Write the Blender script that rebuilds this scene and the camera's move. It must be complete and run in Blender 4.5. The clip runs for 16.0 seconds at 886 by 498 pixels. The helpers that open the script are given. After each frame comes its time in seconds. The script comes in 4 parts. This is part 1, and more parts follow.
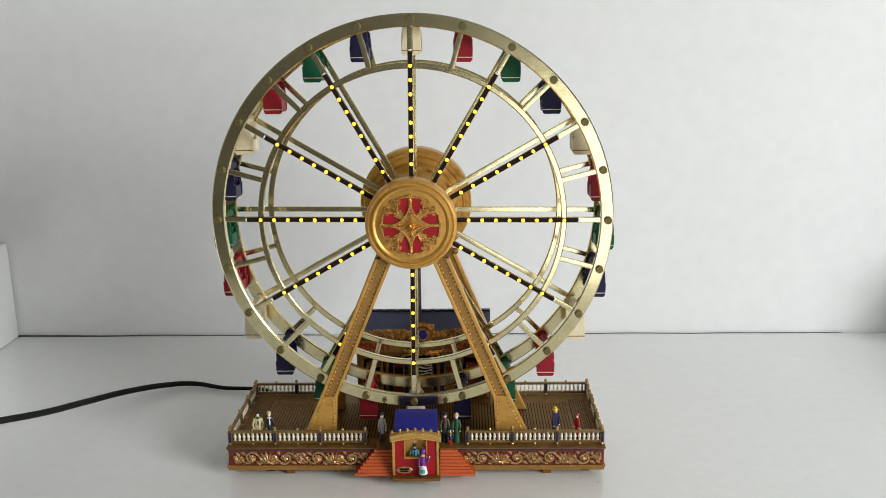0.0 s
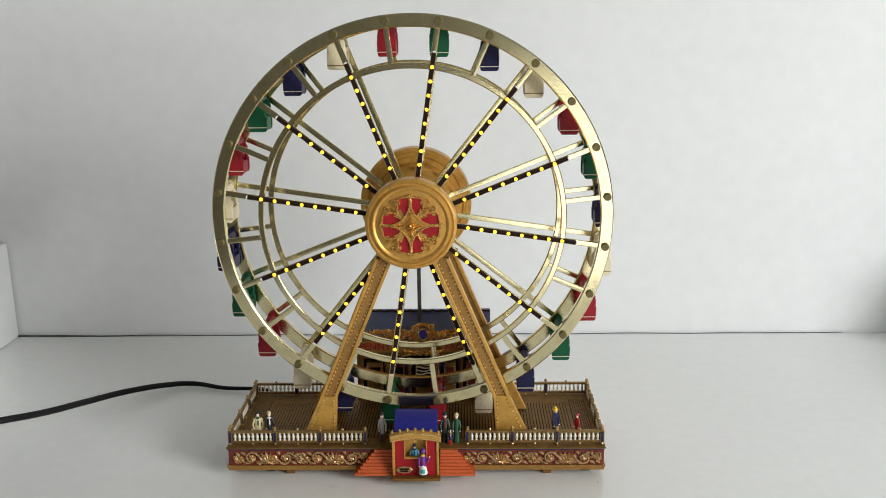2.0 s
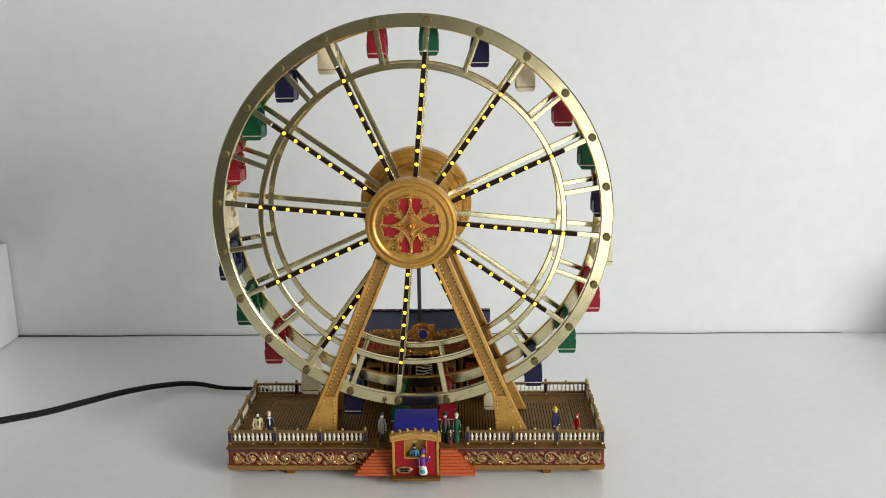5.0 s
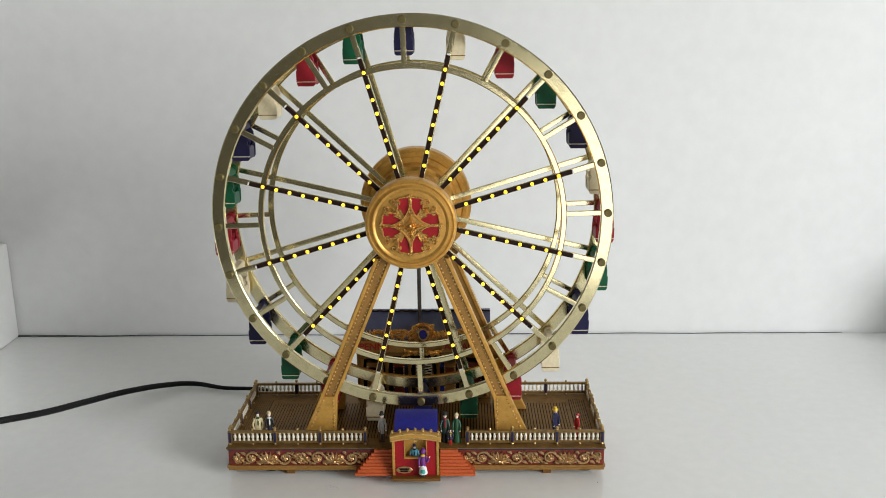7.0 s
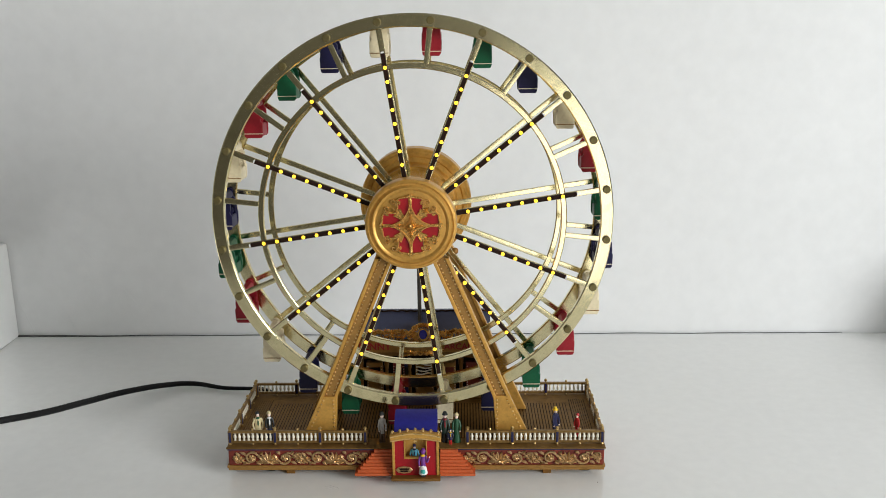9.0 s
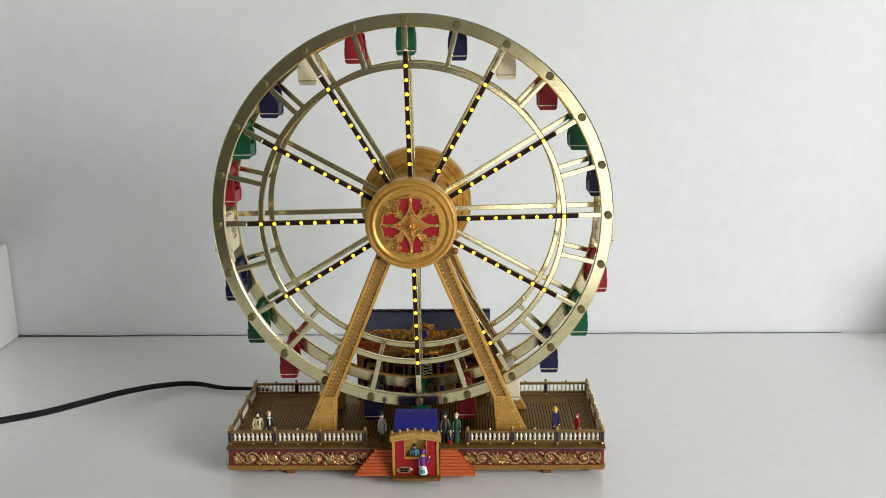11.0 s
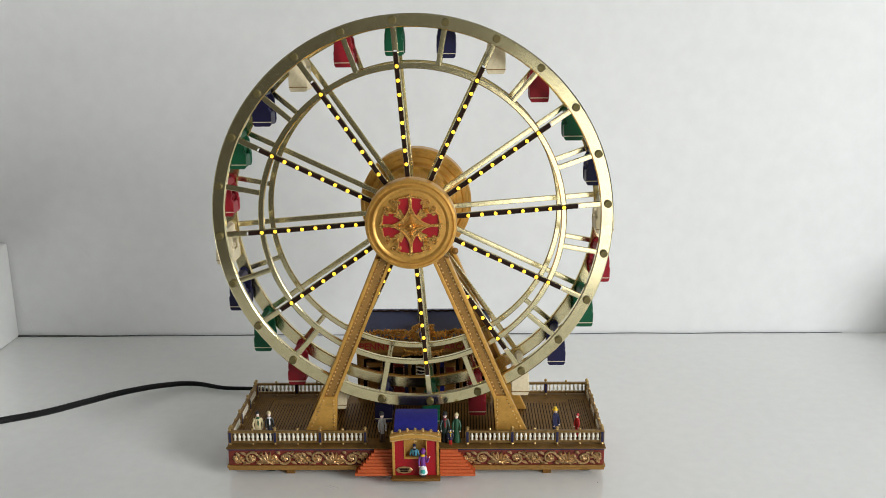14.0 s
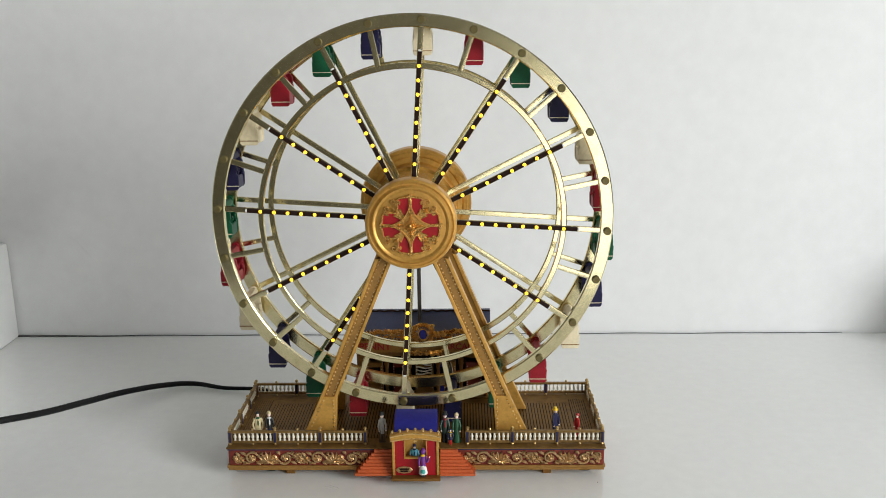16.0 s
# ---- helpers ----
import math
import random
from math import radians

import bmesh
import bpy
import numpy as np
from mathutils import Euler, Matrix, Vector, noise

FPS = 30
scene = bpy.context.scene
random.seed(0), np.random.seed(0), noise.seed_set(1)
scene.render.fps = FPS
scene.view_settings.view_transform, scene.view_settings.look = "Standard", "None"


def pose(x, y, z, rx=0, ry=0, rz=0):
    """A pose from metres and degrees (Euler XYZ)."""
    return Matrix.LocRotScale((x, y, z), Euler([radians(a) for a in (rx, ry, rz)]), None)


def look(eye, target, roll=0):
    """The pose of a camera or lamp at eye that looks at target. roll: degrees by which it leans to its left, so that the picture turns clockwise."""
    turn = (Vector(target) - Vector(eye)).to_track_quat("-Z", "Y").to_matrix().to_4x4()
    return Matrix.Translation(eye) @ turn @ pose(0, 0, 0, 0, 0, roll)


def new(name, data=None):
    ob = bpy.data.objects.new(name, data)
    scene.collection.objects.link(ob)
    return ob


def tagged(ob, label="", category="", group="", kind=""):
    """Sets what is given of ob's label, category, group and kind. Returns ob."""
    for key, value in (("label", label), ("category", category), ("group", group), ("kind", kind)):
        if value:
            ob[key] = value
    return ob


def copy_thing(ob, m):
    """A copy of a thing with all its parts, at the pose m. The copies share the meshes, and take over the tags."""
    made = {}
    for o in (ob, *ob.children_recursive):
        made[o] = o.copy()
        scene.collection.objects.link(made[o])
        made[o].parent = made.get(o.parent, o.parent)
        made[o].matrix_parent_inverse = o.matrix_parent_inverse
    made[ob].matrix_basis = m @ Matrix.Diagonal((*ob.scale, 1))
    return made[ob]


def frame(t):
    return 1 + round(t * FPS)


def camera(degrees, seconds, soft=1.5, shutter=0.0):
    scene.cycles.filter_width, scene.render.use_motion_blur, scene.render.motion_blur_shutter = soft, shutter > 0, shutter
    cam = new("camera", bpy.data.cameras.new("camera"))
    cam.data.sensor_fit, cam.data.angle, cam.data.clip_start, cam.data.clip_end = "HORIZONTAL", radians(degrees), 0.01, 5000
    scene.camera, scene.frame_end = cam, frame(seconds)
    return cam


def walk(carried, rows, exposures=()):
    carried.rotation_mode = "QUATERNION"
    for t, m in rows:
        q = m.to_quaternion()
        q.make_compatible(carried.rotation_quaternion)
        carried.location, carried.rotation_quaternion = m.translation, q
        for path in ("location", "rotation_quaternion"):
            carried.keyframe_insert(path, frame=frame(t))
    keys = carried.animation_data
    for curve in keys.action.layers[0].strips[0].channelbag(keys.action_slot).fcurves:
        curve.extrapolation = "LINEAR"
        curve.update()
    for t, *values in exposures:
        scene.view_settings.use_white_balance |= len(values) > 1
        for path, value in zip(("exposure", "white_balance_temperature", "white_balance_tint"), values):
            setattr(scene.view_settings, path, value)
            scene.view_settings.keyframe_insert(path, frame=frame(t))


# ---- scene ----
# ---------------------------------------------------------------- camera
HW = 0.2109                    # the turning wheel sags a little under its axle
H = 0.2115                     # height of the wheel's axle over the table
cam = camera(50.26, 16.0, soft=0.6, shutter=0.3)
EYE = pose(0.04261, -0.73343, 0.37328, 75.747, 0.733, 1.236)
walk(cam, [(0.0, EYE), (16.0, EYE)])
scene.view_settings.exposure = -0.20

# ---------------------------------------------------------------- light
world = bpy.data.worlds.new("overcast_sky")
scene.world = world
world.use_nodes = True
wn = world.node_tree.nodes
sky = wn.new("ShaderNodeTexSky")
sky.sky_type, sky.sun_disc, sky.sun_elevation, sky.sun_rotation = "NISHITA", False, radians(35), radians(120)
wn["Background"].inputs["Strength"].default_value = 0.12
world.node_tree.links.new(sky.outputs[0], wn["Background"].inputs["Color"])


def area_lamp(name, m, sx, sz, watts, colour):
    lamp = bpy.data.lights.new(name, "AREA")
    lamp.shape, lamp.size, lamp.size_y, lamp.energy, lamp.color = "RECTANGLE", sx, sz, watts, colour
    ob = new(name, lamp)
    ob.matrix_world = m
    return ob


area_lamp("window_daylight", look((1.98, -1.50, 0.76), (0.0, -1.50, 0.76)), 1.4, 1.1, 92, (0.95, 0.98, 0.98))
# added lamp with no known source: brightens what the rim's right side reflects
area_lamp("added_rim_lamp", look((0.47, -2.595, -0.27), (0.47, 0.0, -0.27)), 0.7, 0.76, 4.3, (0.97, 0.99, 0.98))


# ---------------------------------------------------------------- materials
def material(name, colour, rough=0.5, metal=0.0, vary=0.12, scale=300.0, bump=0.15, dist=0.0004, big=25.0, stretch=(1, 1, 1),
             emit=0.0, coat=0.0, spec=0.5, island=0.0, rough_vary=0.12, dirt=None, dirt_amount=0.3):
    m = bpy.data.materials.new(name)
    m.use_nodes = True
    t = m.node_tree
    n, l = t.nodes, t.links
    b = n["Principled BSDF"]
    co = n.new("ShaderNodeTexCoord")
    mp = n.new("ShaderNodeMapping")
    mp.inputs["Scale"].default_value = stretch
    l.new(co.outputs["Object"], mp.inputs["Vector"])
    fine, wide = n.new("ShaderNodeTexNoise"), n.new("ShaderNodeTexNoise")
    fine.inputs["Scale"].default_value, fine.inputs["Detail"].default_value = scale, 4
    wide.inputs["Scale"].default_value, wide.inputs["Detail"].default_value = big, 3
    l.new(mp.outputs[0], fine.inputs["Vector"])
    l.new(mp.outputs[0], wide.inputs["Vector"])
    mix = n.new("ShaderNodeMath")
    mix.operation = "ADD"
    l.new(fine.outputs["Fac"], mix.inputs[0])
    l.new(wide.outputs["Fac"], mix.inputs[1])
    ramp = n.new("ShaderNodeMapRange")
    ramp.inputs["From Min"].default_value, ramp.inputs["From Max"].default_value = 0.7, 1.3
    ramp.inputs["To Min"].default_value, ramp.inputs["To Max"].default_value = 1 - vary, 1 + vary
    l.new(mix.outputs[0], ramp.inputs["Value"])
    hsv = n.new("ShaderNodeHueSaturation")
    hsv.inputs["Color"].default_value = (*colour, 1)
    l.new(ramp.outputs[0], hsv.inputs["Value"])
    last = hsv.outputs[0]
    if dirt:
        dn, dr, dm = n.new("ShaderNodeTexNoise"), n.new("ShaderNodeMapRange"), n.new("ShaderNodeMix")
        dn.inputs["Scale"].default_value, dn.inputs["Detail"].default_value = big * 6, 5
        l.new(mp.outputs[0], dn.inputs["Vector"])
        dr.inputs["From Min"].default_value, dr.inputs["From Max"].default_value = 0.5, 0.75
        dr.inputs["To Max"].default_value = dirt_amount
        l.new(dn.outputs["Fac"], dr.inputs["Value"])
        dm.data_type = "RGBA"
        l.new(dr.outputs[0], dm.inputs["Factor"])
        l.new(last, dm.inputs["A"])
        dm.inputs["B"].default_value = (*dirt, 1)
        last = dm.outputs["Result"]
    if island:
        gi, gr, gh = n.new("ShaderNodeNewGeometry"), n.new("ShaderNodeMapRange"), n.new("ShaderNodeHueSaturation")
        gr.inputs["To Min"].default_value, gr.inputs["To Max"].default_value = 1 - island, 1 + island
        l.new(gi.outputs["Random Per Island"], gr.inputs["Value"])
        l.new(gr.outputs[0], gh.inputs["Value"])
        l.new(last, gh.inputs["Color"])
        last = gh.outputs[0]
    l.new(last, b.inputs["Base Color"])
    rr = n.new("ShaderNodeMapRange")
    rr.inputs["To Min"].default_value, rr.inputs["To Max"].default_value = max(0.03, rough - rough_vary), min(1, rough + rough_vary)
    l.new(wide.outputs["Fac"], rr.inputs["Value"])
    l.new(rr.outputs[0], b.inputs["Roughness"])
    b.inputs["Metallic"].default_value = metal
    b.inputs["Specular IOR Level"].default_value = spec
    b.inputs["Coat Weight"].default_value = coat
    if bump:
        bp = n.new("ShaderNodeBump")
        bp.inputs["Strength"].default_value, bp.inputs["Distance"].default_value = bump, dist
        l.new(fine.outputs["Fac"], bp.inputs["Height"])
        l.new(bp.outputs[0], b.inputs["Normal"])
    if emit:
        b.inputs["Emission Color"].default_value = (*colour, 1)
        b.inputs["Emission Strength"].default_value = emit
    return m


WALL = material("white_board", (0.80, 0.80, 0.80), 0.55, vary=0.03, scale=60, big=2.5, bump=0.1, dist=0.002)
TABLE = material("white_tabletop", (0.84, 0.84, 0.825), 0.22, spec=1.0, vary=0.03, scale=90, big=3, bump=0.05, dist=0.001)
# same white as the wall, raised to hold the light from the window side
BOARD = material("window_lit_white", (0.93, 0.93, 0.92), 0.5, vary=0.02, scale=60, big=4, bump=0.08, dist=0.001)
# unseen walls and ceiling, toned dark to cut bounce and deepen reflections
ROOM = material("low_bounce_wall", (0.09, 0.086, 0.08), 0.8, vary=0.06, scale=40, big=1.5, bump=0.1, dist=0.002)
SOUTH = material("dark_reflection_wall", (0.14, 0.135, 0.12), 0.8, vary=0.06, scale=40, big=1.5, bump=0.1, dist=0.002)
WEST = material("left_fill_wall", (0.22, 0.213, 0.20), 0.8, vary=0.06, scale=40, big=1.5, bump=0.1, dist=0.002)
SEAM = material("gap_shade_grey", (0.11, 0.11, 0.11), 0.8, vary=0.3)
CEIL = material("low_fill_ceiling", (0.24, 0.24, 0.23), 0.85, vary=0.04, scale=40, big=1.5)
FLOOR = material("wooden_floor", (0.20, 0.13, 0.08), 0.45, vary=0.2, scale=12, big=2, stretch=(1, 8, 1))
RIM = material("pale_gold_metal", (0.80, 0.71, 0.43), 0.17, 1.0, vary=0.07, scale=220, big=18, bump=0.08, dist=0.0003, rough_vary=0.05,
               dirt=(0.30, 0.24, 0.10), dirt_amount=0.25)
BOLT = material("aged_gold_bolt", (0.19, 0.155, 0.07), 0.55, 1.0, vary=0.15, scale=900, big=90)
GOLD = material("gold_paint", (0.60, 0.325, 0.070), 0.36, 0.5, vary=0.1, scale=500, big=40, bump=0.15, dirt=(0.22, 0.12, 0.03), dirt_amount=0.35)
DEEP = material("dark_gold_paint", (0.24, 0.115, 0.026), 0.42, 0.5, vary=0.14, scale=500, big=40, bump=0.15, dirt=(0.12, 0.065, 0.02), dirt_amount=0.45)
FASCIA = material("dark_brown_gold_paint", (0.20, 0.10, 0.022), 0.45, 0.45, vary=0.2, scale=500, big=60, dirt=(0.05, 0.025, 0.01), dirt_amount=0.5)
OCHRE = material("brown_gold_paint", (0.34, 0.175, 0.042), 0.45, 0.4, vary=0.12, scale=500, big=40, dirt=(0.15, 0.08, 0.02), dirt_amount=0.4)
RAIL = material("olive_gold_rail_paint", (0.26, 0.155, 0.050), 0.42, 0.55, vary=0.15, scale=600, big=60, dirt=(0.07, 0.04, 0.015), dirt_amount=0.5)
BRIGHT = material("bright_gold", (0.85, 0.62, 0.28), 0.28, 0.9, vary=0.1, scale=700, big=80)
AGED = material("aged_gold_knob", (0.52, 0.36, 0.15), 0.30, 0.9, vary=0.15, scale=700, big=80)
DECK = material("bronze_deck", (0.21, 0.112, 0.028), 0.52, 0.4, vary=0.15, scale=400, big=30, bump=0.2, dirt=(0.06, 0.032, 0.012), dirt_amount=0.5, spec=0.25)
DECKGROOVE = material("groove_shade_brown", (0.042, 0.024, 0.010), 0.7, vary=0.2, spec=0.15)
GROOVE = material("near_black_interior", (0.012, 0.007, 0.004), 0.8, vary=0.2, spec=0.1)
# the reddish tint is the lamps' glow put into the black
BLACK = material("glow_tinted_black", (0.018, 0.007, 0.004), 0.6, vary=0.2, spec=0.15)
LED = material("lit_yellow_led", (1.0, 0.60, 0.035), 0.3, vary=0.0, bump=0, emit=2.2)
PALE = material("pale_line_paint", (0.62, 0.53, 0.38), 0.4, vary=0.1, bump=0)
TIP = material("clear_led_tip", (0.8, 0.8, 0.8), 0.15, vary=0.02, bump=0)
BRONZE = material("antique_bronze_paint", (0.58, 0.385, 0.19), 0.37, 0.85, vary=0.2, scale=700, big=90, dirt=(0.10, 0.05, 0.02), dirt_amount=0.6)
SCROLL = material("bright_scroll_gold", (0.66, 0.37, 0.10), 0.27, 0.75, vary=0.15, scale=700, big=90, dirt=(0.10, 0.05, 0.015), dirt_amount=0.5)
FRIEZE = material("oxblood_frieze_paint", (0.16, 0.018, 0.007), 0.5, vary=0.3, scale=500, big=60, dirt=(0.04, 0.015, 0.008), dirt_amount=0.6)
RED = material("red_paint", (0.33, 0.009, 0.014), 0.42, vary=0.14, scale=400, big=50, spec=0.3)
LETTER = material("red_letter_paint", (0.30, 0.02, 0.012), 0.45, vary=0.1)
CARRED = material("crimson_gondola_paint", (0.26, 0.010, 0.019), 0.45, vary=0.12, scale=500, big=70, spec=0.28)
CARGREEN = material("green_gondola_paint", (0.005, 0.080, 0.034), 0.45, vary=0.12, scale=500, big=70, spec=0.28)
CARBLUE = material("navy_gondola_paint", (0.011, 0.010, 0.046), 0.45, vary=0.12, scale=500, big=70, spec=0.28)
CARWHITE = material("ivory_gondola_paint", (0.72, 0.63, 0.44), 0.45, vary=0.06, scale=500, big=70, spec=0.28, dirt=(0.4, 0.3, 0.15), dirt_amount=0.25)
BLUE = material("navy_paint", (0.013, 0.014, 0.060), 0.4, vary=0.15, scale=400, big=50)
ROYAL = material("royal_blue_roof", (0.019, 0.020, 0.20), 0.42, vary=0.12, scale=350, big=50, spec=0.3)
SLATE = material("slate_blue_roof", (0.055, 0.065, 0.13), 0.45, vary=0.12, scale=350, big=30)
ORANGE = material("terracotta_paint", (0.52, 0.10, 0.026), 0.5, vary=0.12, scale=400, big=60)
WHITE = material("white_baluster_paint", (0.74, 0.69, 0.57), 0.4, vary=0.06, scale=600, big=90)
RUBBER = material("black_rubber", (0.004, 0.004, 0.004), 0.5, vary=0.2, scale=300, big=30, spec=0.2)
STEEL = material("dark_steel", (0.13, 0.12, 0.11), 0.35, 0.9, vary=0.1)
SKIN = material("painted_face", (0.80, 0.62, 0.53), 0.5, vary=0.05, bump=0)
P = {"cream": (0.60, 0.50, 0.28), "black": (0.012, 0.014, 0.013), "grey": (0.42, 0.40, 0.37), "green": (0.012, 0.07, 0.03),
     "navy": (0.015, 0.016, 0.06), "yellow": (0.80, 0.52, 0.02), "red": (0.50, 0.015, 0.015), "purple": (0.15, 0.03, 0.22),
     "teal": (0.06, 0.42, 0.36), "white": (0.8, 0.79, 0.76), "brown": (0.10, 0.05, 0.025), "wine": (0.22, 0.03, 0.03),
     "skyblue": (0.12, 0.45, 0.60), "dkgreen": (0.02, 0.045, 0.03)}
PAINT = {k: material(k + "_figure_paint", c, 0.45, vary=0.12, scale=900, big=150) for k, c in P.items()}


# ---------------------------------------------------------------- mesh tools
def part(name, bm, mat, parent=None, label="", smooth=True):
    bmesh.ops.recalc_face_normals(bm, faces=bm.faces[:])
    bm.normal_update()
    me = bpy.data.meshes.new(name)
    bm.to_mesh(me)
    corners = []
    if smooth:
        # round the bevels, keep the large faces flat: neighbours within 35 degrees count by their area
        area = {f: f.calc_area() for f in bm.faces}
        for f in bm.faces:
            for v in f.verts:
                n = Vector((0.0, 0.0, 0.0))
                for g in v.link_faces:
                    if g.normal.dot(f.normal) > 0.82:
                        n += g.normal * area[g]
                corners.append(n.normalized() if n.length > 1e-16 else f.normal.copy())
    bm.free()
    for mt in (mat if isinstance(mat, (list, tuple)) else [mat]):
        me.materials.append(mt)
    if smooth:
        me.shade_smooth()
        me.normals_split_custom_set(corners)
    ob = new(name, me)
    if parent:
        ob.parent = parent
    if label:
        tagged(ob, label)
    return ob


def again(ob, name, m, parent=None):
    """Another object on the same mesh."""
    o = new(name, ob.data)
    o.parent = parent or ob.parent
    o.matrix_basis = m
    return o


def thing(name, label, category, group="", kind="", at=None):
    e = new(name)
    e.empty_display_size = 0.01
    if at is not None:
        e.matrix_basis = at
    return tagged(e, label, category, group, kind)


def box(bm, x0, x1, y0, y1, z0, z1, bevel=0.0, mi=0):
    g = bmesh.ops.create_cube(bm, size=1, matrix=Matrix.LocRotScale(((x0 + x1) / 2, (y0 + y1) / 2, (z0 + z1) / 2), None, (x1 - x0, y1 - y0, z1 - z0)))
    vs = g["verts"]
    fs = {f for v in vs for f in v.link_faces}
    for f in fs:
        f.material_index = mi
    if bevel:
        es = list({e for v in vs for e in v.link_edges})
        bmesh.ops.bevel(bm, geom=es, offset=bevel, segments=2, affect="EDGES", profile=0.5)
    return bm


def prism(bm, pts, y0, y1, mi=0, bevel=0.0):
    """A polygon in x and z, drawn out along y."""
    a = [bm.verts.new((x, y0, z)) for x, z in pts]
    b = [bm.verts.new((x, y1, z)) for x, z in pts]
    k = len(pts)
    fs = [bm.faces.new(a), bm.faces.new(b[::-1])] + [bm.faces.new((a[i], b[i], b[(i + 1) % k], a[(i + 1) % k])) for i in range(k)]
    for f in fs:
        f.material_index = mi
    if bevel:
        bmesh.ops.recalc_face_normals(bm, faces=fs)
        bmesh.ops.bevel(bm, geom=list(fs[0].edges) + list(fs[1].edges), offset=bevel, segments=1, affect="EDGES")
    return bm


def prism_x(bm, pts, x0, x1, mi=0):
    """A polygon in y and z, drawn out along x."""
    a = [bm.verts.new((x0, y, z)) for y, z in pts]
    b = [bm.verts.new((x1, y, z)) for y, z in pts]
    k = len(pts)
    for f in [bm.faces.new(a), bm.faces.new(b[::-1])] + [bm.faces.new((a[i], b[i], b[(i + 1) % k], a[(i + 1) % k])) for i in range(k)]:
        f.material_index = mi
    return bm


def rod(bm, p, q, r, seg=8, r2=None, mi=0):
    p, q = Vector(p), Vector(q)
    m = Matrix.Translation((p + q) / 2) @ (q - p).to_track_quat("Z", "Y").to_matrix().to_4x4()
    g = bmesh.ops.create_cone(bm, cap_ends=True, segments=seg, radius1=r, radius2=r if r2 is None else r2, depth=(q - p).length, matrix=m)
    for f in {f for v in g["verts"] for f in v.link_faces}:
        f.material_index = mi
    return bm


def ball(bm, p, r, mi=0, seg=8, squash=(1, 1, 1)):
    g = bmesh.ops.create_uvsphere(bm, u_segments=seg, v_segments=max(4, seg * 2 // 3), radius=r, matrix=Matrix.LocRotScale(p, None, squash))
    for f in {f for v in g["verts"] for f in v.link_faces}:
        f.material_index = mi
    return bm


def lathe(bm, profile, seg=16, axis="z", at=(0, 0, 0), mi=0, squash=1.0):
    """profile: radius and height; turned about z, or about y with height along y."""
    rings = []
    for r, h in profile:
        ring = []
        for i in range(seg):
            a = 2 * math.pi * i / seg
            c, s = r * math.cos(a), r * math.sin(a)
            ring.append(bm.verts.new((at[0] + c, at[1] + s * squash, at[2] + h) if axis == "z" else (at[0] + s, at[1] + h, at[2] + c)))
        rings.append(ring)
    for a, b in zip(rings, rings[1:]):
        for i in range(seg):
            f = bm.faces.new((a[i], a[(i + 1) % seg], b[(i + 1) % seg], b[i]))
            f.material_index = mi
    for r, s in ((rings[0], 1), (rings[-1], -1)):
        f = bm.faces.new(r[::-1] if s > 0 else r)
        f.material_index = mi
    return bm


def band(bm, r0, r1, y0, y1, seg=144, bevel=0.0009):
    """A flat ring about y with chamfered edges."""
    e = bevel * 0.5
    prof = [(r0 + bevel, y0), (r1 - bevel, y0), (r1, y0 + bevel), (r1, y1 - e), (r1 - e, y1), (r0 + e, y1), (r0, y1 - e), (r0, y0 + bevel)]
    rings = []
    for r, y in prof:
        rings.append([bm.verts.new((r * math.sin(2 * math.pi * i / seg), y, r * math.cos(2 * math.pi * i / seg))) for i in range(seg)])
    for k in range(len(rings)):
        a, b = rings[k], rings[(k + 1) % len(rings)]
        for i in range(seg):
            bm.faces.new((a[i], a[(i + 1) % seg], b[(i + 1) % seg], b[i]))
    return bm


def tube(bm, pts, radii, seg=6, mi=0):
    """A round tube along points."""
    pts = [Vector(p) for p in pts]
    rings = []
    for i, p in enumerate(pts):
        d = (pts[min(i + 1, len(pts) - 1)] - pts[max(i - 1, 0)]).normalized()
        u = d.cross(Vector((0.0, 1.0, 0.02))).normalized()
        v = d.cross(u)
        r = radii[i] if isinstance(radii, (list, tuple)) else radii
        rings.append([bm.verts.new(p + r * (math.cos(2 * math.pi * k / seg) * u + math.sin(2 * math.pi * k / seg) * v)) for k in range(seg)])
    for a, b in zip(rings, rings[1:]):
        for k in range(seg):
            bm.faces.new((a[k], a[(k + 1) % seg], b[(k + 1) % seg], b[k])).material_index = mi
    bm.faces.new(rings[0][::-1]).material_index = mi
    bm.faces.new(rings[-1]).material_index = mi
    return bm


def spiral(bm, x, z, y, r, turns, start, thick, hand_sign=1, mi=0, n=22):
    """A tapering scroll in the plane of x and z."""
    pts, rad = [], []
    for i in range(n):
        f = i / (n - 1)
        a = start + hand_sign * turns * 2 * math.pi * f
        q = r * (1 - 0.88 * f)
        pts.append((x + q * math.cos(a), y, z + q * math.sin(a)))
        rad.append(thick * (1 - 0.45 * f))
    return tube(bm, pts, rad, 6, mi)


def leaf(bm, x, z, y, angle, length, width, mi=0, lift=0.0007):
    """A pointed raised leaf in the plane of x and z, bulging towards the viewer."""
    c, s = math.cos(angle), math.sin(angle)
    base = []
    for f, w in ((0, 0.25), (0.25, 0.9), (0.5, 1.0), (0.75, 0.65), (1.0, 0.02)):
        ring = []
        for k, (side, up) in enumerate(((-1, 0), (0, 1), (1, 0))):
            u, v = f * length, side * w * width / 2
            ring.append(bm.verts.new((x + u * c - v * s, y - up * lift * (1.2 - f * 0.5), z + u * s + v * c)))
        base.append(ring)
    for a, b in zip(base, base[1:]):
        for k in range(2):
            bm.faces.new((a[k], a[k + 1], b[k + 1], b[k])).material_index = mi
    return bm


